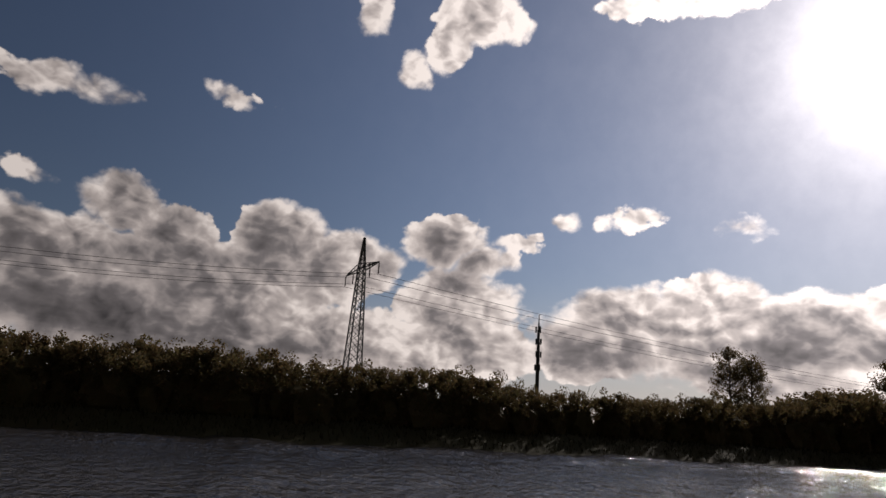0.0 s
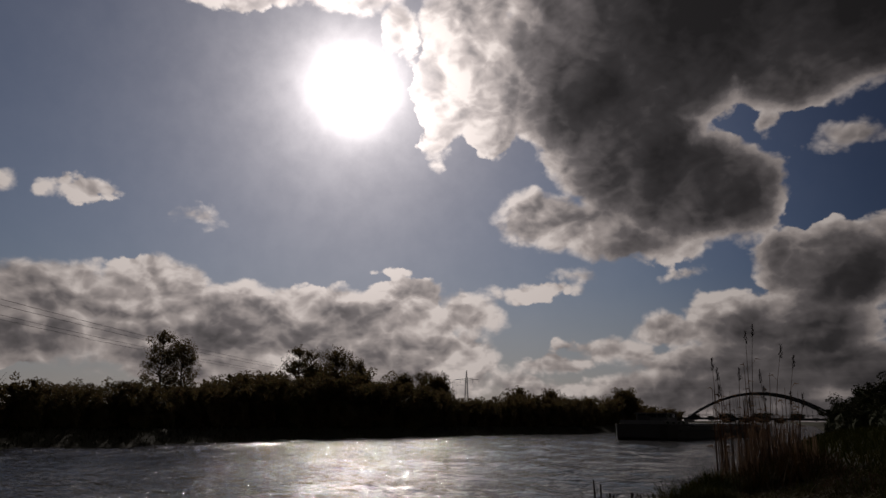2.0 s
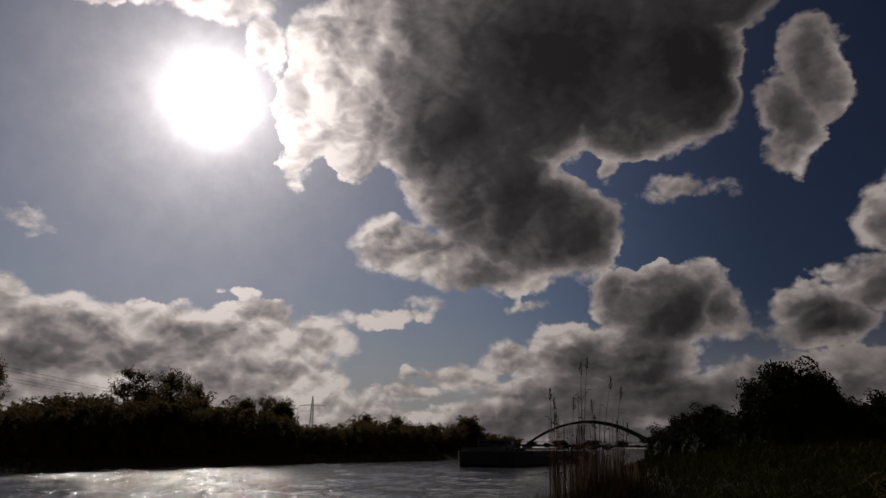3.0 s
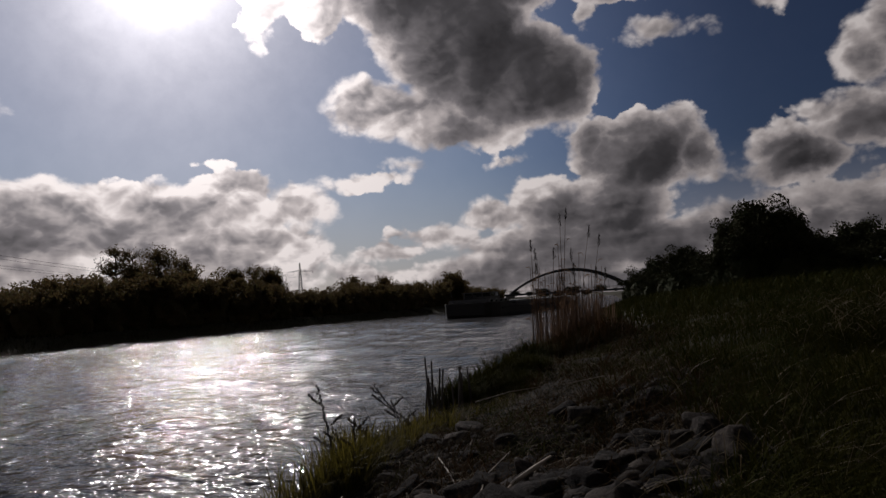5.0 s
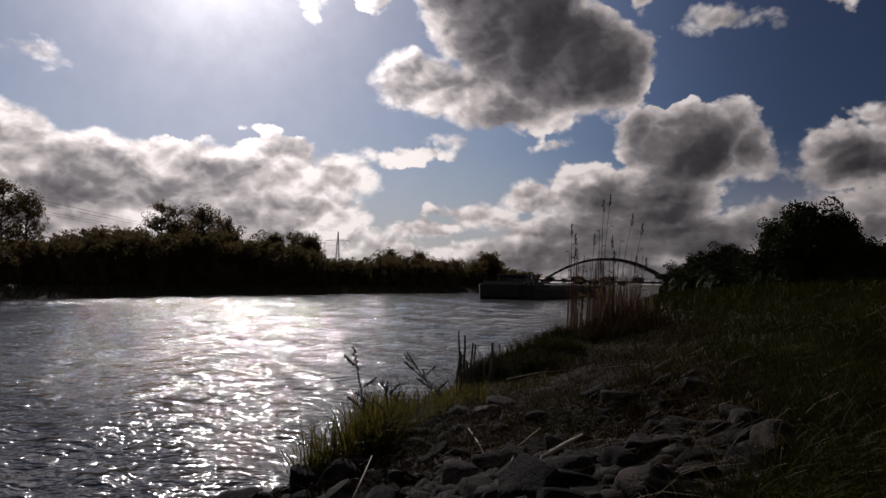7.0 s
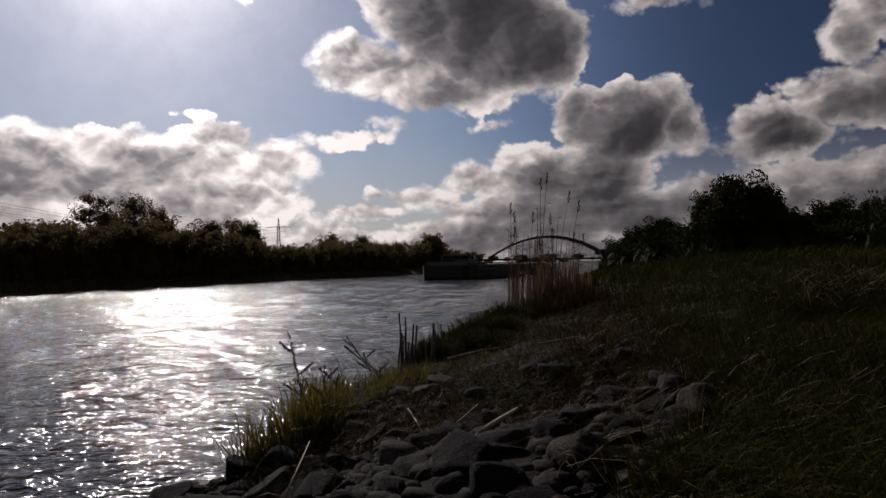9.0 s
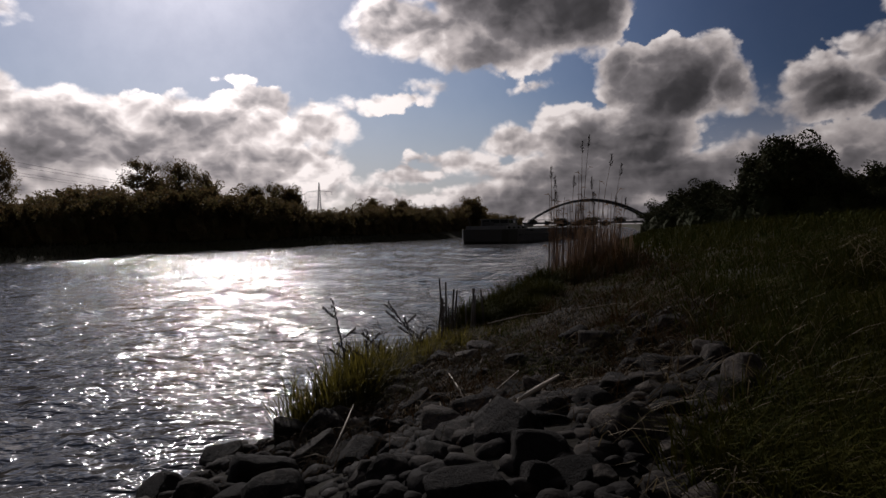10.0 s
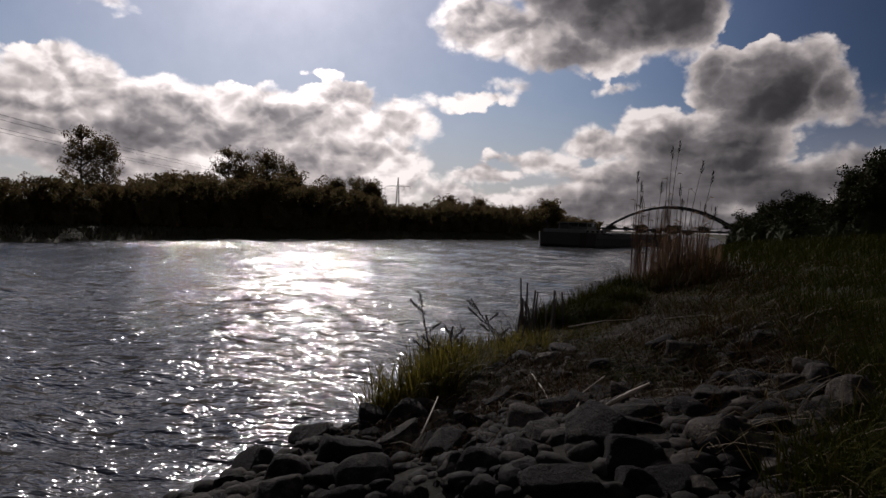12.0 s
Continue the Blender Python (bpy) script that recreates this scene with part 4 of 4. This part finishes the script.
# yellow-green sedge at the water's edge, in loose tufts
for cy, cs, r, n, hh in ((5.75, 0.12, 0.22, 260, 0.55), (6.1, 0.25, 0.28, 330, 0.62), (6.5, 0.12, 0.25, 300, 0.66), (6.9, 0.45, 0.30, 320, 0.50), (7.4, 0.25, 0.32, 330, 0.52), (7.5, 0.75, 0.35, 300, 0.40), (8.1, 0.45, 0.40, 320, 0.42), (8.6, 0.9, 0.40, 300, 0.34)):
    n = int(n * 1.25)
    th, rr = rng.uniform(0, math.tau, n), r * rng.uniform(0, 1, n) ** 0.6
    y = cy + np.sin(th) * rr
    x = near_edge(y) + cs + np.cos(th) * rr
    lay("sedge", blades(rng, on_land(x, y), hh * 1.3 * rng.uniform(0.35, 1.1, n), rng.uniform(0.008, 0.018, n), rng.uniform(0.03, 0.45, n), 0.7), SEDGE, "yellow-green sedge tuft at the water's edge", "grass")
x, y = patch(1500, 0.3, 1.4, 7.8, 11.5)
lay("low_sedge", blades(rng, on_land(x, y), rng.uniform(0.10, 0.34, len(y)), np.full(len(y), 0.010), rng.uniform(0.2, 0.9, len(y)), 0.8), SEDGE, "low yellow-green sedge along the bank", "grass")
# thin weeds that hang out over the water
y = rng.uniform(6.6, 10.6, 130)
x = near_edge(y) + rng.uniform(-0.15, 0.35, len(y))
lay("bank_weeds", blades(rng, on_land(x, y), rng.uniform(0.35, 0.85, len(y)), np.full(len(y), 0.009), rng.uniform(0.15, 0.75, len(y)), 0.5, (-0.9, 0.1)), PLUME, "thin dark dry weeds leaning over the water", "weeds")
# a dark tuft of coarse grass with bleached blades on the slope
for cx, cy, r in ((3.0, 8.6, 0.55), (3.5, 9.3, 0.5), (4.3, 8.0, 0.5)):
    n = 700
    th, rr = rng.uniform(0, math.tau, n), r * rng.uniform(0, 1, n) ** 0.6
    x, y = cx + np.cos(th) * rr, cy + np.sin(th) * rr
    lay("coarse_tuft", blades(rng, on_land(x, y, -0.02), rng.uniform(0.25, 0.55, n), np.full(n, 0.014), rng.uniform(0.1, 0.6, n), 0.8), GRASS, "coarse dark grass tuft on the slope", "grass")
    n = 45
    th, rr = rng.uniform(0, math.tau, n), r * rng.uniform(0, 1, n)
    x, y = cx + np.cos(th) * rr, cy + np.sin(th) * rr
    lay("bleached_blades", blades(rng, on_land(x, y, 0.15), rng.uniform(0.25, 0.5, n), np.full(n, 0.016), rng.uniform(0.4, 1.2, n), 0.95), STRAW, "bleached bent grass blades on a coarse tuft", "dry grass")
# dark tussocks
for cx, cy, r, hh in ((-2.25, 11.9, 0.45, 0.80), (-1.95, 12.6, 0.60, 0.80), (-1.75, 13.6, 0.65, 0.82), (-1.3, 12.4, 0.55, 0.55), (-1.05, 13.4, 0.5, 0.5), (-1.55, 15.3, 0.7, 0.85), (-1.3, 17.2, 0.6, 0.9)):
    n = 1500
    th, rr = rng.uniform(0, math.tau, n), r * rng.uniform(0, 1, n) ** 0.6
    x, y = cx + np.cos(th) * rr, cy + np.sin(th) * rr
    lay("tussock", blades(rng, on_land(x, y, -0.03), hh * 1.15 * rng.uniform(0.5, 1.0, n) * (1.1 - 0.6 * rr / r), np.full(n, 0.016), rng.uniform(0.1, 0.5, n), 0.8), GRASS, "dense dark sedge tussock at the water", "grass")


# stones of the bank
def stone_mesh(seed):
    """A broken block: a lump with flat faces struck off and its edges worn round."""
    r = random.Random(seed)
    bm = bmesh.new()
    bmesh.ops.create_icosphere(bm, subdivisions=3, radius=1.0)
    cuts = []
    for k in range(11):
        d = Vector((r.gauss(0, 1), r.gauss(0, 1), r.gauss(0, 0.9))).normalized()
        cuts.append((d, r.uniform(0.42, 0.74)))
    for q in bm.verts:
        p = q.co.copy()
        for d, reach in cuts:
            over = p.dot(d) - reach
            if over > 0:
                p -= d * over * 0.98
        p *= 1 + 0.07 * noise.noise(p * 3.0 + Vector((seed, 0, 0))) + 0.03 * noise.noise(p * 8.0 + Vector((0, seed, 0)))
        q.co = Vector((p.x * 1.5, p.y * 1.15, p.z * 0.95))
    me = bpy.data.meshes.new("stone")
    bm.to_mesh(me)
    bm.free()
    me.materials.append(SHADED_STONE)
    me.polygons.foreach_set("use_smooth", [True] * len(me.polygons))
    return me


bx = np.arange(-0.9, 4.3, 0.2)
by = np.arange(-9.0, 17.0, 0.25)
S, Y = np.meshgrid(bx, by)
X = near_edge(Y) + S
Zb = land(X, Y) + 0.055 + 0.03 * np.sin(X * 5.1 + Y * 3.3) * np.sin(Y * 4.7)
nb = len(bx)
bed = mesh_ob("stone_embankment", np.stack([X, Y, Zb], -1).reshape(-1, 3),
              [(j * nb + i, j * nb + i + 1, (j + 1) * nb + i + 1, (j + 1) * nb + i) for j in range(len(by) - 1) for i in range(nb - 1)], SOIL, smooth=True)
tagged(bed, "stony earth bank of broken grey rock at the water", "embankment", kind="structure")
STONES = [stone_mesh(100 + k) for k in range(14)]
placed = []


def stone(x, y, size, lift=0.0, turn=None, k=None, tall=1.0):
    r = random.Random(int(x * 977 + y * 331) & 0xFFFF)
    size *= 0.88
    ob = new("stone", STONES[k if k is not None else r.randrange(14)])
    ob.parent = bed
    z = float(land(x, y)) + 0.03 + size * 0.22 * tall + lift
    ob.matrix_basis = pose(x, y, z, r.uniform(-22, 22), r.uniform(-22, 22), r.uniform(0, 360) if turn is None else turn) @ Matrix.Diagonal((size, size, size * tall, 1))
    placed.append((x, y, size))


# the large ones that stand out
for x, y, size, tall in ((-2.35, 4.35, 0.27, 1.2), (-2.55, 3.85, 0.20, 1.0), (-2.1, 4.8, 0.24, 1.0), (-1.25, 3.7, 0.15, 1.1), (-0.42, 3.6, 0.25, 1.15), (0.25, 3.6, 0.27, 0.85),
                         (-0.03, 3.15, 0.16, 0.8), (-0.12, 4.72, 0.19, 0.9), (-0.31, 5.9, 0.16, 1.0), (0.4, 4.62, 0.16, 1.0), (-0.35, 4.15, 0.20, 0.8), (0.08, 4.25, 0.20, 0.8),
                         (-1.45, 4.25, 0.23, 1.0), (-1.0, 4.5, 0.22, 1.0), (-1.75, 3.6, 0.22, 1.0), (-0.78, 3.95, 0.20, 0.9)):
    stone(x, y, size, 0.0, tall=tall)
tries = 0
while len(placed) < 296 and tries < 9000:
    tries += 1
    yy = 2.6 + 4.9 * random.random() ** 1.05
    ss = random.uniform(-0.4, 3.75 + 0.2 * math.sin(yy * 1.7))
    xx = float(near_edge(yy)) + ss
    size = 0.08 + 0.17 * random.random() ** 2.2
    if all((xx - a) ** 2 + (yy - b) ** 2 > (0.66 * (size + c)) ** 2 for a, b, c in placed):
        stone(xx, yy, size, random.uniform(-0.02, 0.03))


# the bank goes on in the same way behind, its stones joined
chips = []
for k in range(6):
    bm = bmesh.new()
    bmesh.ops.create_icosphere(bm, subdivisions=2, radius=1.0)
    for q in bm.verts:
        q.co *= 1 + 0.30 * noise.noise(q.co * 1.7 + Vector((k * 9, 0, 0)))
        q.co.z *= 0.6
    bm.verts.index_update()
    chips.append((np.array([tuple(q.co) for q in bm.verts]), np.array([[q.index for q in f.verts] for f in bm.faces])))
    bm.free()
bv, bf, n0 = [], [], 0
for k in range(1150):
    # filling the gaps in front, and the bank behind
    yy, ss = (random.uniform(-8.5, 2.6), random.uniform(-0.4, 2.2)) if k % 6 == 0 else (2.4 + 5.4 * random.random(), random.uniform(-0.5, 3.8))
    cv, cf = chips[k % 6]
    xx = float(near_edge(yy)) + ss
    m = np.array(pose(xx, yy, float(land(xx, yy)) + 0.05, random.uniform(-25, 25), random.uniform(-25, 25), random.uniform(0, 360)) @ Matrix.Scale(random.uniform(0.05, 0.12), 4))
    bv.append(cv @ m[:3, :3].T + m[:3, 3])
    bf.append(cf + n0)
    n0 += len(cv)
tagged(mesh_ob("bank_stones", np.concatenate(bv), np.concatenate(bf).tolist(), SHADED_STONE, smooth=True), "dark broken stones along the water's edge", "stones", kind="stuff")
y = rng.uniform(-9, 2.2, 17000)
x = near_edge(y) + 2.4 + 9.0 * rng.uniform(0, 1, len(y))
near_feet = (x ** 2 + y ** 2) > 0.7 ** 2
x, y = x[near_feet], y[near_feet]
lay("meadow_grass", blades(rng, on_land(x, y, -0.02), rng.uniform(0.12, 0.32, len(y)), np.full(len(y), 0.011), rng.uniform(0.15, 0.6, len(y)), 0.7), GRASS, "trodden dark green grass on the bank top", "grass")
# rubble between the stones
n = 2600
x, y = patch(n, -0.6, 3.9, 0.5, 9.5)
k = rng.uniform(0.018, 0.06, n)
shape = np.array([[1, 0, 0], [-1, 0.1, 0], [0, 1, 0.1], [0.1, -1, 0], [0, 0, 0.8], [0, 0, -0.8]])
th = rng.uniform(0, math.tau, n)
loc = shape[None] * rng.uniform(0.6, 1.3, (n, 6, 1)) * k[:, None, None]
loc = np.stack([loc[..., 0] * np.cos(th)[:, None] - loc[..., 1] * np.sin(th)[:, None], loc[..., 0] * np.sin(th)[:, None] + loc[..., 1] * np.cos(th)[:, None], loc[..., 2]], -1)
v = (loc + on_land(x, y, 0.05)[:, None, :]).reshape(-1, 3)
tri = np.array([[0, 2, 4], [2, 1, 4], [1, 3, 4], [3, 0, 4], [2, 0, 5], [1, 2, 5], [3, 1, 5], [0, 3, 5]])
f = (np.arange(n)[:, None, None] * 6 + tri[None]).reshape(-1, 3)
lay("rubble", (v, [tuple(a) for a in f.tolist()]), SHADED_STONE, "small dark broken rubble between the bank stones", "rubble")
x, y = patch(7500, 0.3, 3.9, 3.6, 8.2, 0.6)
lay("withered_grass", blades(rng, on_land(x, y, 0.03), rng.uniform(0.08, 0.30, len(y)), np.full(len(y), 0.008), rng.uniform(0.3, 1.2, len(y)), 0.9), DRYLEAF, "thin withered grass between the bank stones", "dry grass")


# driftwood
def stick(pts, radii, label="bleached driftwood stick lying over the stones"):
    bm = bmesh.new()
    tube(bm, [(a, b, c - 0.09) for a, b, c in pts], [k * 0.7 for k in radii], 6)
    ob = part("driftwood_stick", bm, DRIFTWOOD, smooth=True)
    tagged(ob, label, "stick", "driftwood")


stick([(-1.80, 4.40, 0.42), (-1.86, 4.8, 0.50), (-1.94, 5.26, 0.58)], [0.008, 0.009, 0.005])
stick([(-1.80, 4.42, 0.42), (-1.90, 4.38, 0.46), (-1.98, 4.36, 0.44)], [0.007, 0.006, 0.003])
stick([(-1.36, 6.35, 0.62), (-1.1, 5.6, 0.66), (-0.88, 4.88, 0.68)], [0.009, 0.011, 0.008])
stick([(-0.88, 4.88, 0.68), (-0.74, 5.25, 0.75), (-0.6, 5.7, 0.82)], [0.007, 0.006, 0.004])
stick([(-0.86, 3.98, 0.66), (-0.62, 4.35, 0.78), (-0.45, 4.62, 0.86)], [0.010, 0.013, 0.014])
stick([(-0.47, 4.58, 0.86), (-0.34, 4.78, 0.91), (-0.22, 4.98, 0.95)], [0.022, 0.026, 0.012], "thick bleached driftwood branch over the stones")
stick([(-0.70, 4.22, 0.76), (-0.66, 4.36, 0.84), (-0.64, 4.42, 0.90)], [0.010, 0.009, 0.004])
stick([(-0.2, 9.3, 0.9), (0.3, 9.4, 0.98), (0.8, 9.0, 1.0)], [0.010, 0.012, 0.006])
stick([(-1.6, 10.2, 0.55), (-1.1, 10.4, 0.66), (-0.6, 10.3, 0.74)], [0.012, 0.012, 0.006])


# dock stems standing in the sedge
def dock(x, y, height, lean, seed):
    r = random.Random(seed)
    root = thing("dock_plant", (x, y, float(land(x, y))), "dry brown dock stem with seed clusters in the sedge", "plant", "dock plants")
    pts = [Vector((lean[0] * (k / 6) ** 1.4, lean[1] * (k / 6) ** 1.4, height * k / 6)) for k in range(7)]
    bm = bmesh.new()
    tube(bm, pts, [0.008 - 0.0009 * k for k in range(7)], 5)
    part("stem", bm, PLUME, root)
    for k in range(4):
        bm = bmesh.new()
        q = 0.4 + 0.16 * k
        o = pts[int(q * 6)]
        th = r.uniform(0, 6.28)
        e = o + Vector((math.cos(th) * 0.16, math.sin(th) * 0.16, 0.12))
        tube(bm, [o, o.lerp(e, 0.5) + Vector((0, 0, -0.01)), e], [0.004, 0.003, 0.002], 4)
        for m in range(9):
            c = o.lerp(e, 0.3 + 0.7 * m / 8)
            tube(bm, [c + Vector((r.uniform(-0.01, 0.01), r.uniform(-0.01, 0.01), -0.012)), c + Vector((r.uniform(-0.012, 0.012), r.uniform(-0.012, 0.012), 0.014))], [0.011, 0.004], 5)
        part("branch", bm, PLUME, root)
    bm = bmesh.new()
    for m in range(26):
        c = pts[3].lerp(pts[6], m / 25) + Vector((r.uniform(-0.012, 0.012), r.uniform(-0.012, 0.012), 0))
        tube(bm, [c, c + Vector((r.uniform(-0.012, 0.012), r.uniform(-0.012, 0.012), 0.022))], [0.012, 0.004], 5)
    part("seed_head", bm, PLUME, root)


dock(-2.30, 6.2, 1.18, (-0.25, 0.10), 1)
dock(-2.20, 6.35, 0.80, (-0.02, 0.05), 2)
dock(-2.30, 6.6, 0.66, (-0.20, 0.0), 3)
dock(-2.05, 8.1, 0.80, (-0.55, 0.2), 4)
dock(-1.95, 8.4, 0.62, (-0.75, 0.1), 5)
dock(-2.0, 8.7, 0.70, (0.05, 0.1), 6)
dock(-2.25, 7.6, 0.55, (-0.45, 0.0), 7)
# a bare twig that hangs over the water
stick([(-2.5, 5.9, 0.25), (-2.75, 6.0, 0.42), (-3.05, 6.15, 0.46)], [0.006, 0.004, 0.002], "thin bare twig reaching out over the water")
stick([(-2.5, 6.0, 0.20), (-2.7, 6.2, 0.24), (-2.95, 6.3, 0.22)], [0.005, 0.004, 0.002], "thin bare twig reaching out over the water")

# short broken reed stumps in the shallows
for k in range(14):
    x, y = -2.55 + 0.75 * random.random(), 10.2 + 1.6 * random.random()
    bm = bmesh.new()
    hh = random.uniform(0.5, 1.1)
    a = random.uniform(-0.08, 0.08)
    tube(bm, [(x, y, -0.2), (x + a * 0.4, y, hh * 0.5), (x + a, y + 0.02, hh)], [0.020, 0.019, 0.014], 5)
    ob = part("reed_stump", bm, PLUME)
    tagged(ob, "dark broken reed stump standing in the shallows", "reed", "reed stumps")

# reed bed
reeds = thing("reed_bed", (-0.5, 20.3, 0.0), "bed of tall brown dry reeds at the waterside", "reeds")
r = random.Random(5)


def reed_stalk(x, y, height, lean, plume):
    gz = max(float(land(x - 0.5, y + 20.3)), -0.3)
    pts = [Vector((x + lean * (k / 5) ** 2, y, gz + (height - gz) * k / 5)) for k in range(6)]
    bm = bmesh.new()
    tube(bm, pts, [0.014, 0.013, 0.012, 0.010, 0.008, 0.005], 4)
    if height > 2.3:
        for k in (2, 3, 4):
            o = pts[k]
            d = r.choice((-1, 1))
            a, b, c = o, o + Vector((d * 0.10, 0.02, 0.16)), o + Vector((d * 0.24, 0.04, 0.14))
            vs = [bm.verts.new(q) for q in (a, b + Vector((0, 0, 0.015)), c, b - Vector((0, 0, 0.012)))]
            bm.faces.new(vs)
    ob = part("stalk", bm, REED, reeds)
    if plume:
        bm = bmesh.new()
        top = pts[-1]
        for m in range(34):
            q = m / 33
            c = top + Vector((lean * 0.12 * q + r.gauss(0, 0.022) * (1.2 - q), r.gauss(0, 0.02), -0.06 + 0.34 * q))
            e = c + Vector((r.gauss(0, 0.025) + lean * 0.05, r.gauss(0, 0.02), 0.05))
            tube(bm, [c, e], [0.010, 0.003], 4)
        part("plume", bm, PLUME, ob)


for x, y, hh, lean, pl in ((0.10, 0, 4.15, 0.06, True), (0.12, 0.2, 4.35, 0.22, True), (0.05, 0.1, 3.6, 0.0, False), (-0.75, 0.2, 3.45, -0.02, True), (-0.70, 0.0, 3.15, 0.05, True), (-0.62, 0.1, 3.2, 0.02, False),
                          (0.62, 0.1, 3.75, 0.35, True), (0.95, 0.0, 3.45, 0.3, True), (0.55, 0.2, 3.3, 0.12, False), (-0.22, 0.1, 3.15, 0.12, True), (0.95, 0.3, 2.9, 0.05, False), (1.05, 0.1, 2.6, 0.4, False)):
    reed_stalk(x, y, hh, lean, pl)
for k in range(58):
    reed_stalk(r.uniform(-0.82, 1.25), r.uniform(-0.9, 0.9), r.choice((1.9, 2.2, 2.5, 2.8, 2.95)) * r.uniform(0.9, 1.05), r.gauss(0.03, 0.07), r.random() < 0.12)
n = 620
x, y = rng.normal(-0.15, 0.62, n).clip(-1.5, 1.2), 20.3 + rng.uniform(-1.1, 1.1, n)
pos = np.stack([x, y, np.maximum(land(x, y), -0.15)], 1)
lay("reed_thatch", blades(rng, pos, rng.uniform(0.6, 1.9, n) * (1.05 - 0.25 * np.abs(x + 0.15)), np.full(n, 0.026), rng.uniform(0.02, 0.12, n), 0.4), REED, "upright brown dead reed leaves at the waterside", "reeds")
x, y = patch(2600, 0.2, 3.0, 17.0, 21.5)
lay("withered_grass", blades(rng, on_land(x, y), rng.uniform(0.3, 0.9, len(y)), np.full(len(y), 0.022), rng.uniform(0.1, 0.4, len(y)), 0.7), DRYLEAF, "brown withered growth at the foot of the reeds", "dry grass")
# rough grass on the bank beyond the reeds and on the far bank
y = rng.uniform(20, 95, 9000)
x = near_edge(y) + rng.uniform(0.0, 14.0, len(y)) ** 1.0
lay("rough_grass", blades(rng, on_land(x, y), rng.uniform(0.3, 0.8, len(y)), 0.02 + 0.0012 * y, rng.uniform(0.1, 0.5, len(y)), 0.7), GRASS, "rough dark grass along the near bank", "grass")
y = rng.uniform(-25, 110, 16000)
x = far_edge(y) - rng.uniform(0.0, 6.5, len(y))
lay("rough_grass", blades(rng, on_land(x, y), rng.uniform(0.12, 0.4, len(y)), np.full(len(y), 0.05), rng.uniform(0.1, 0.5, len(y)), 0.7), BANK_GRASS, "rough brownish grass strip on the far bank", "grass")
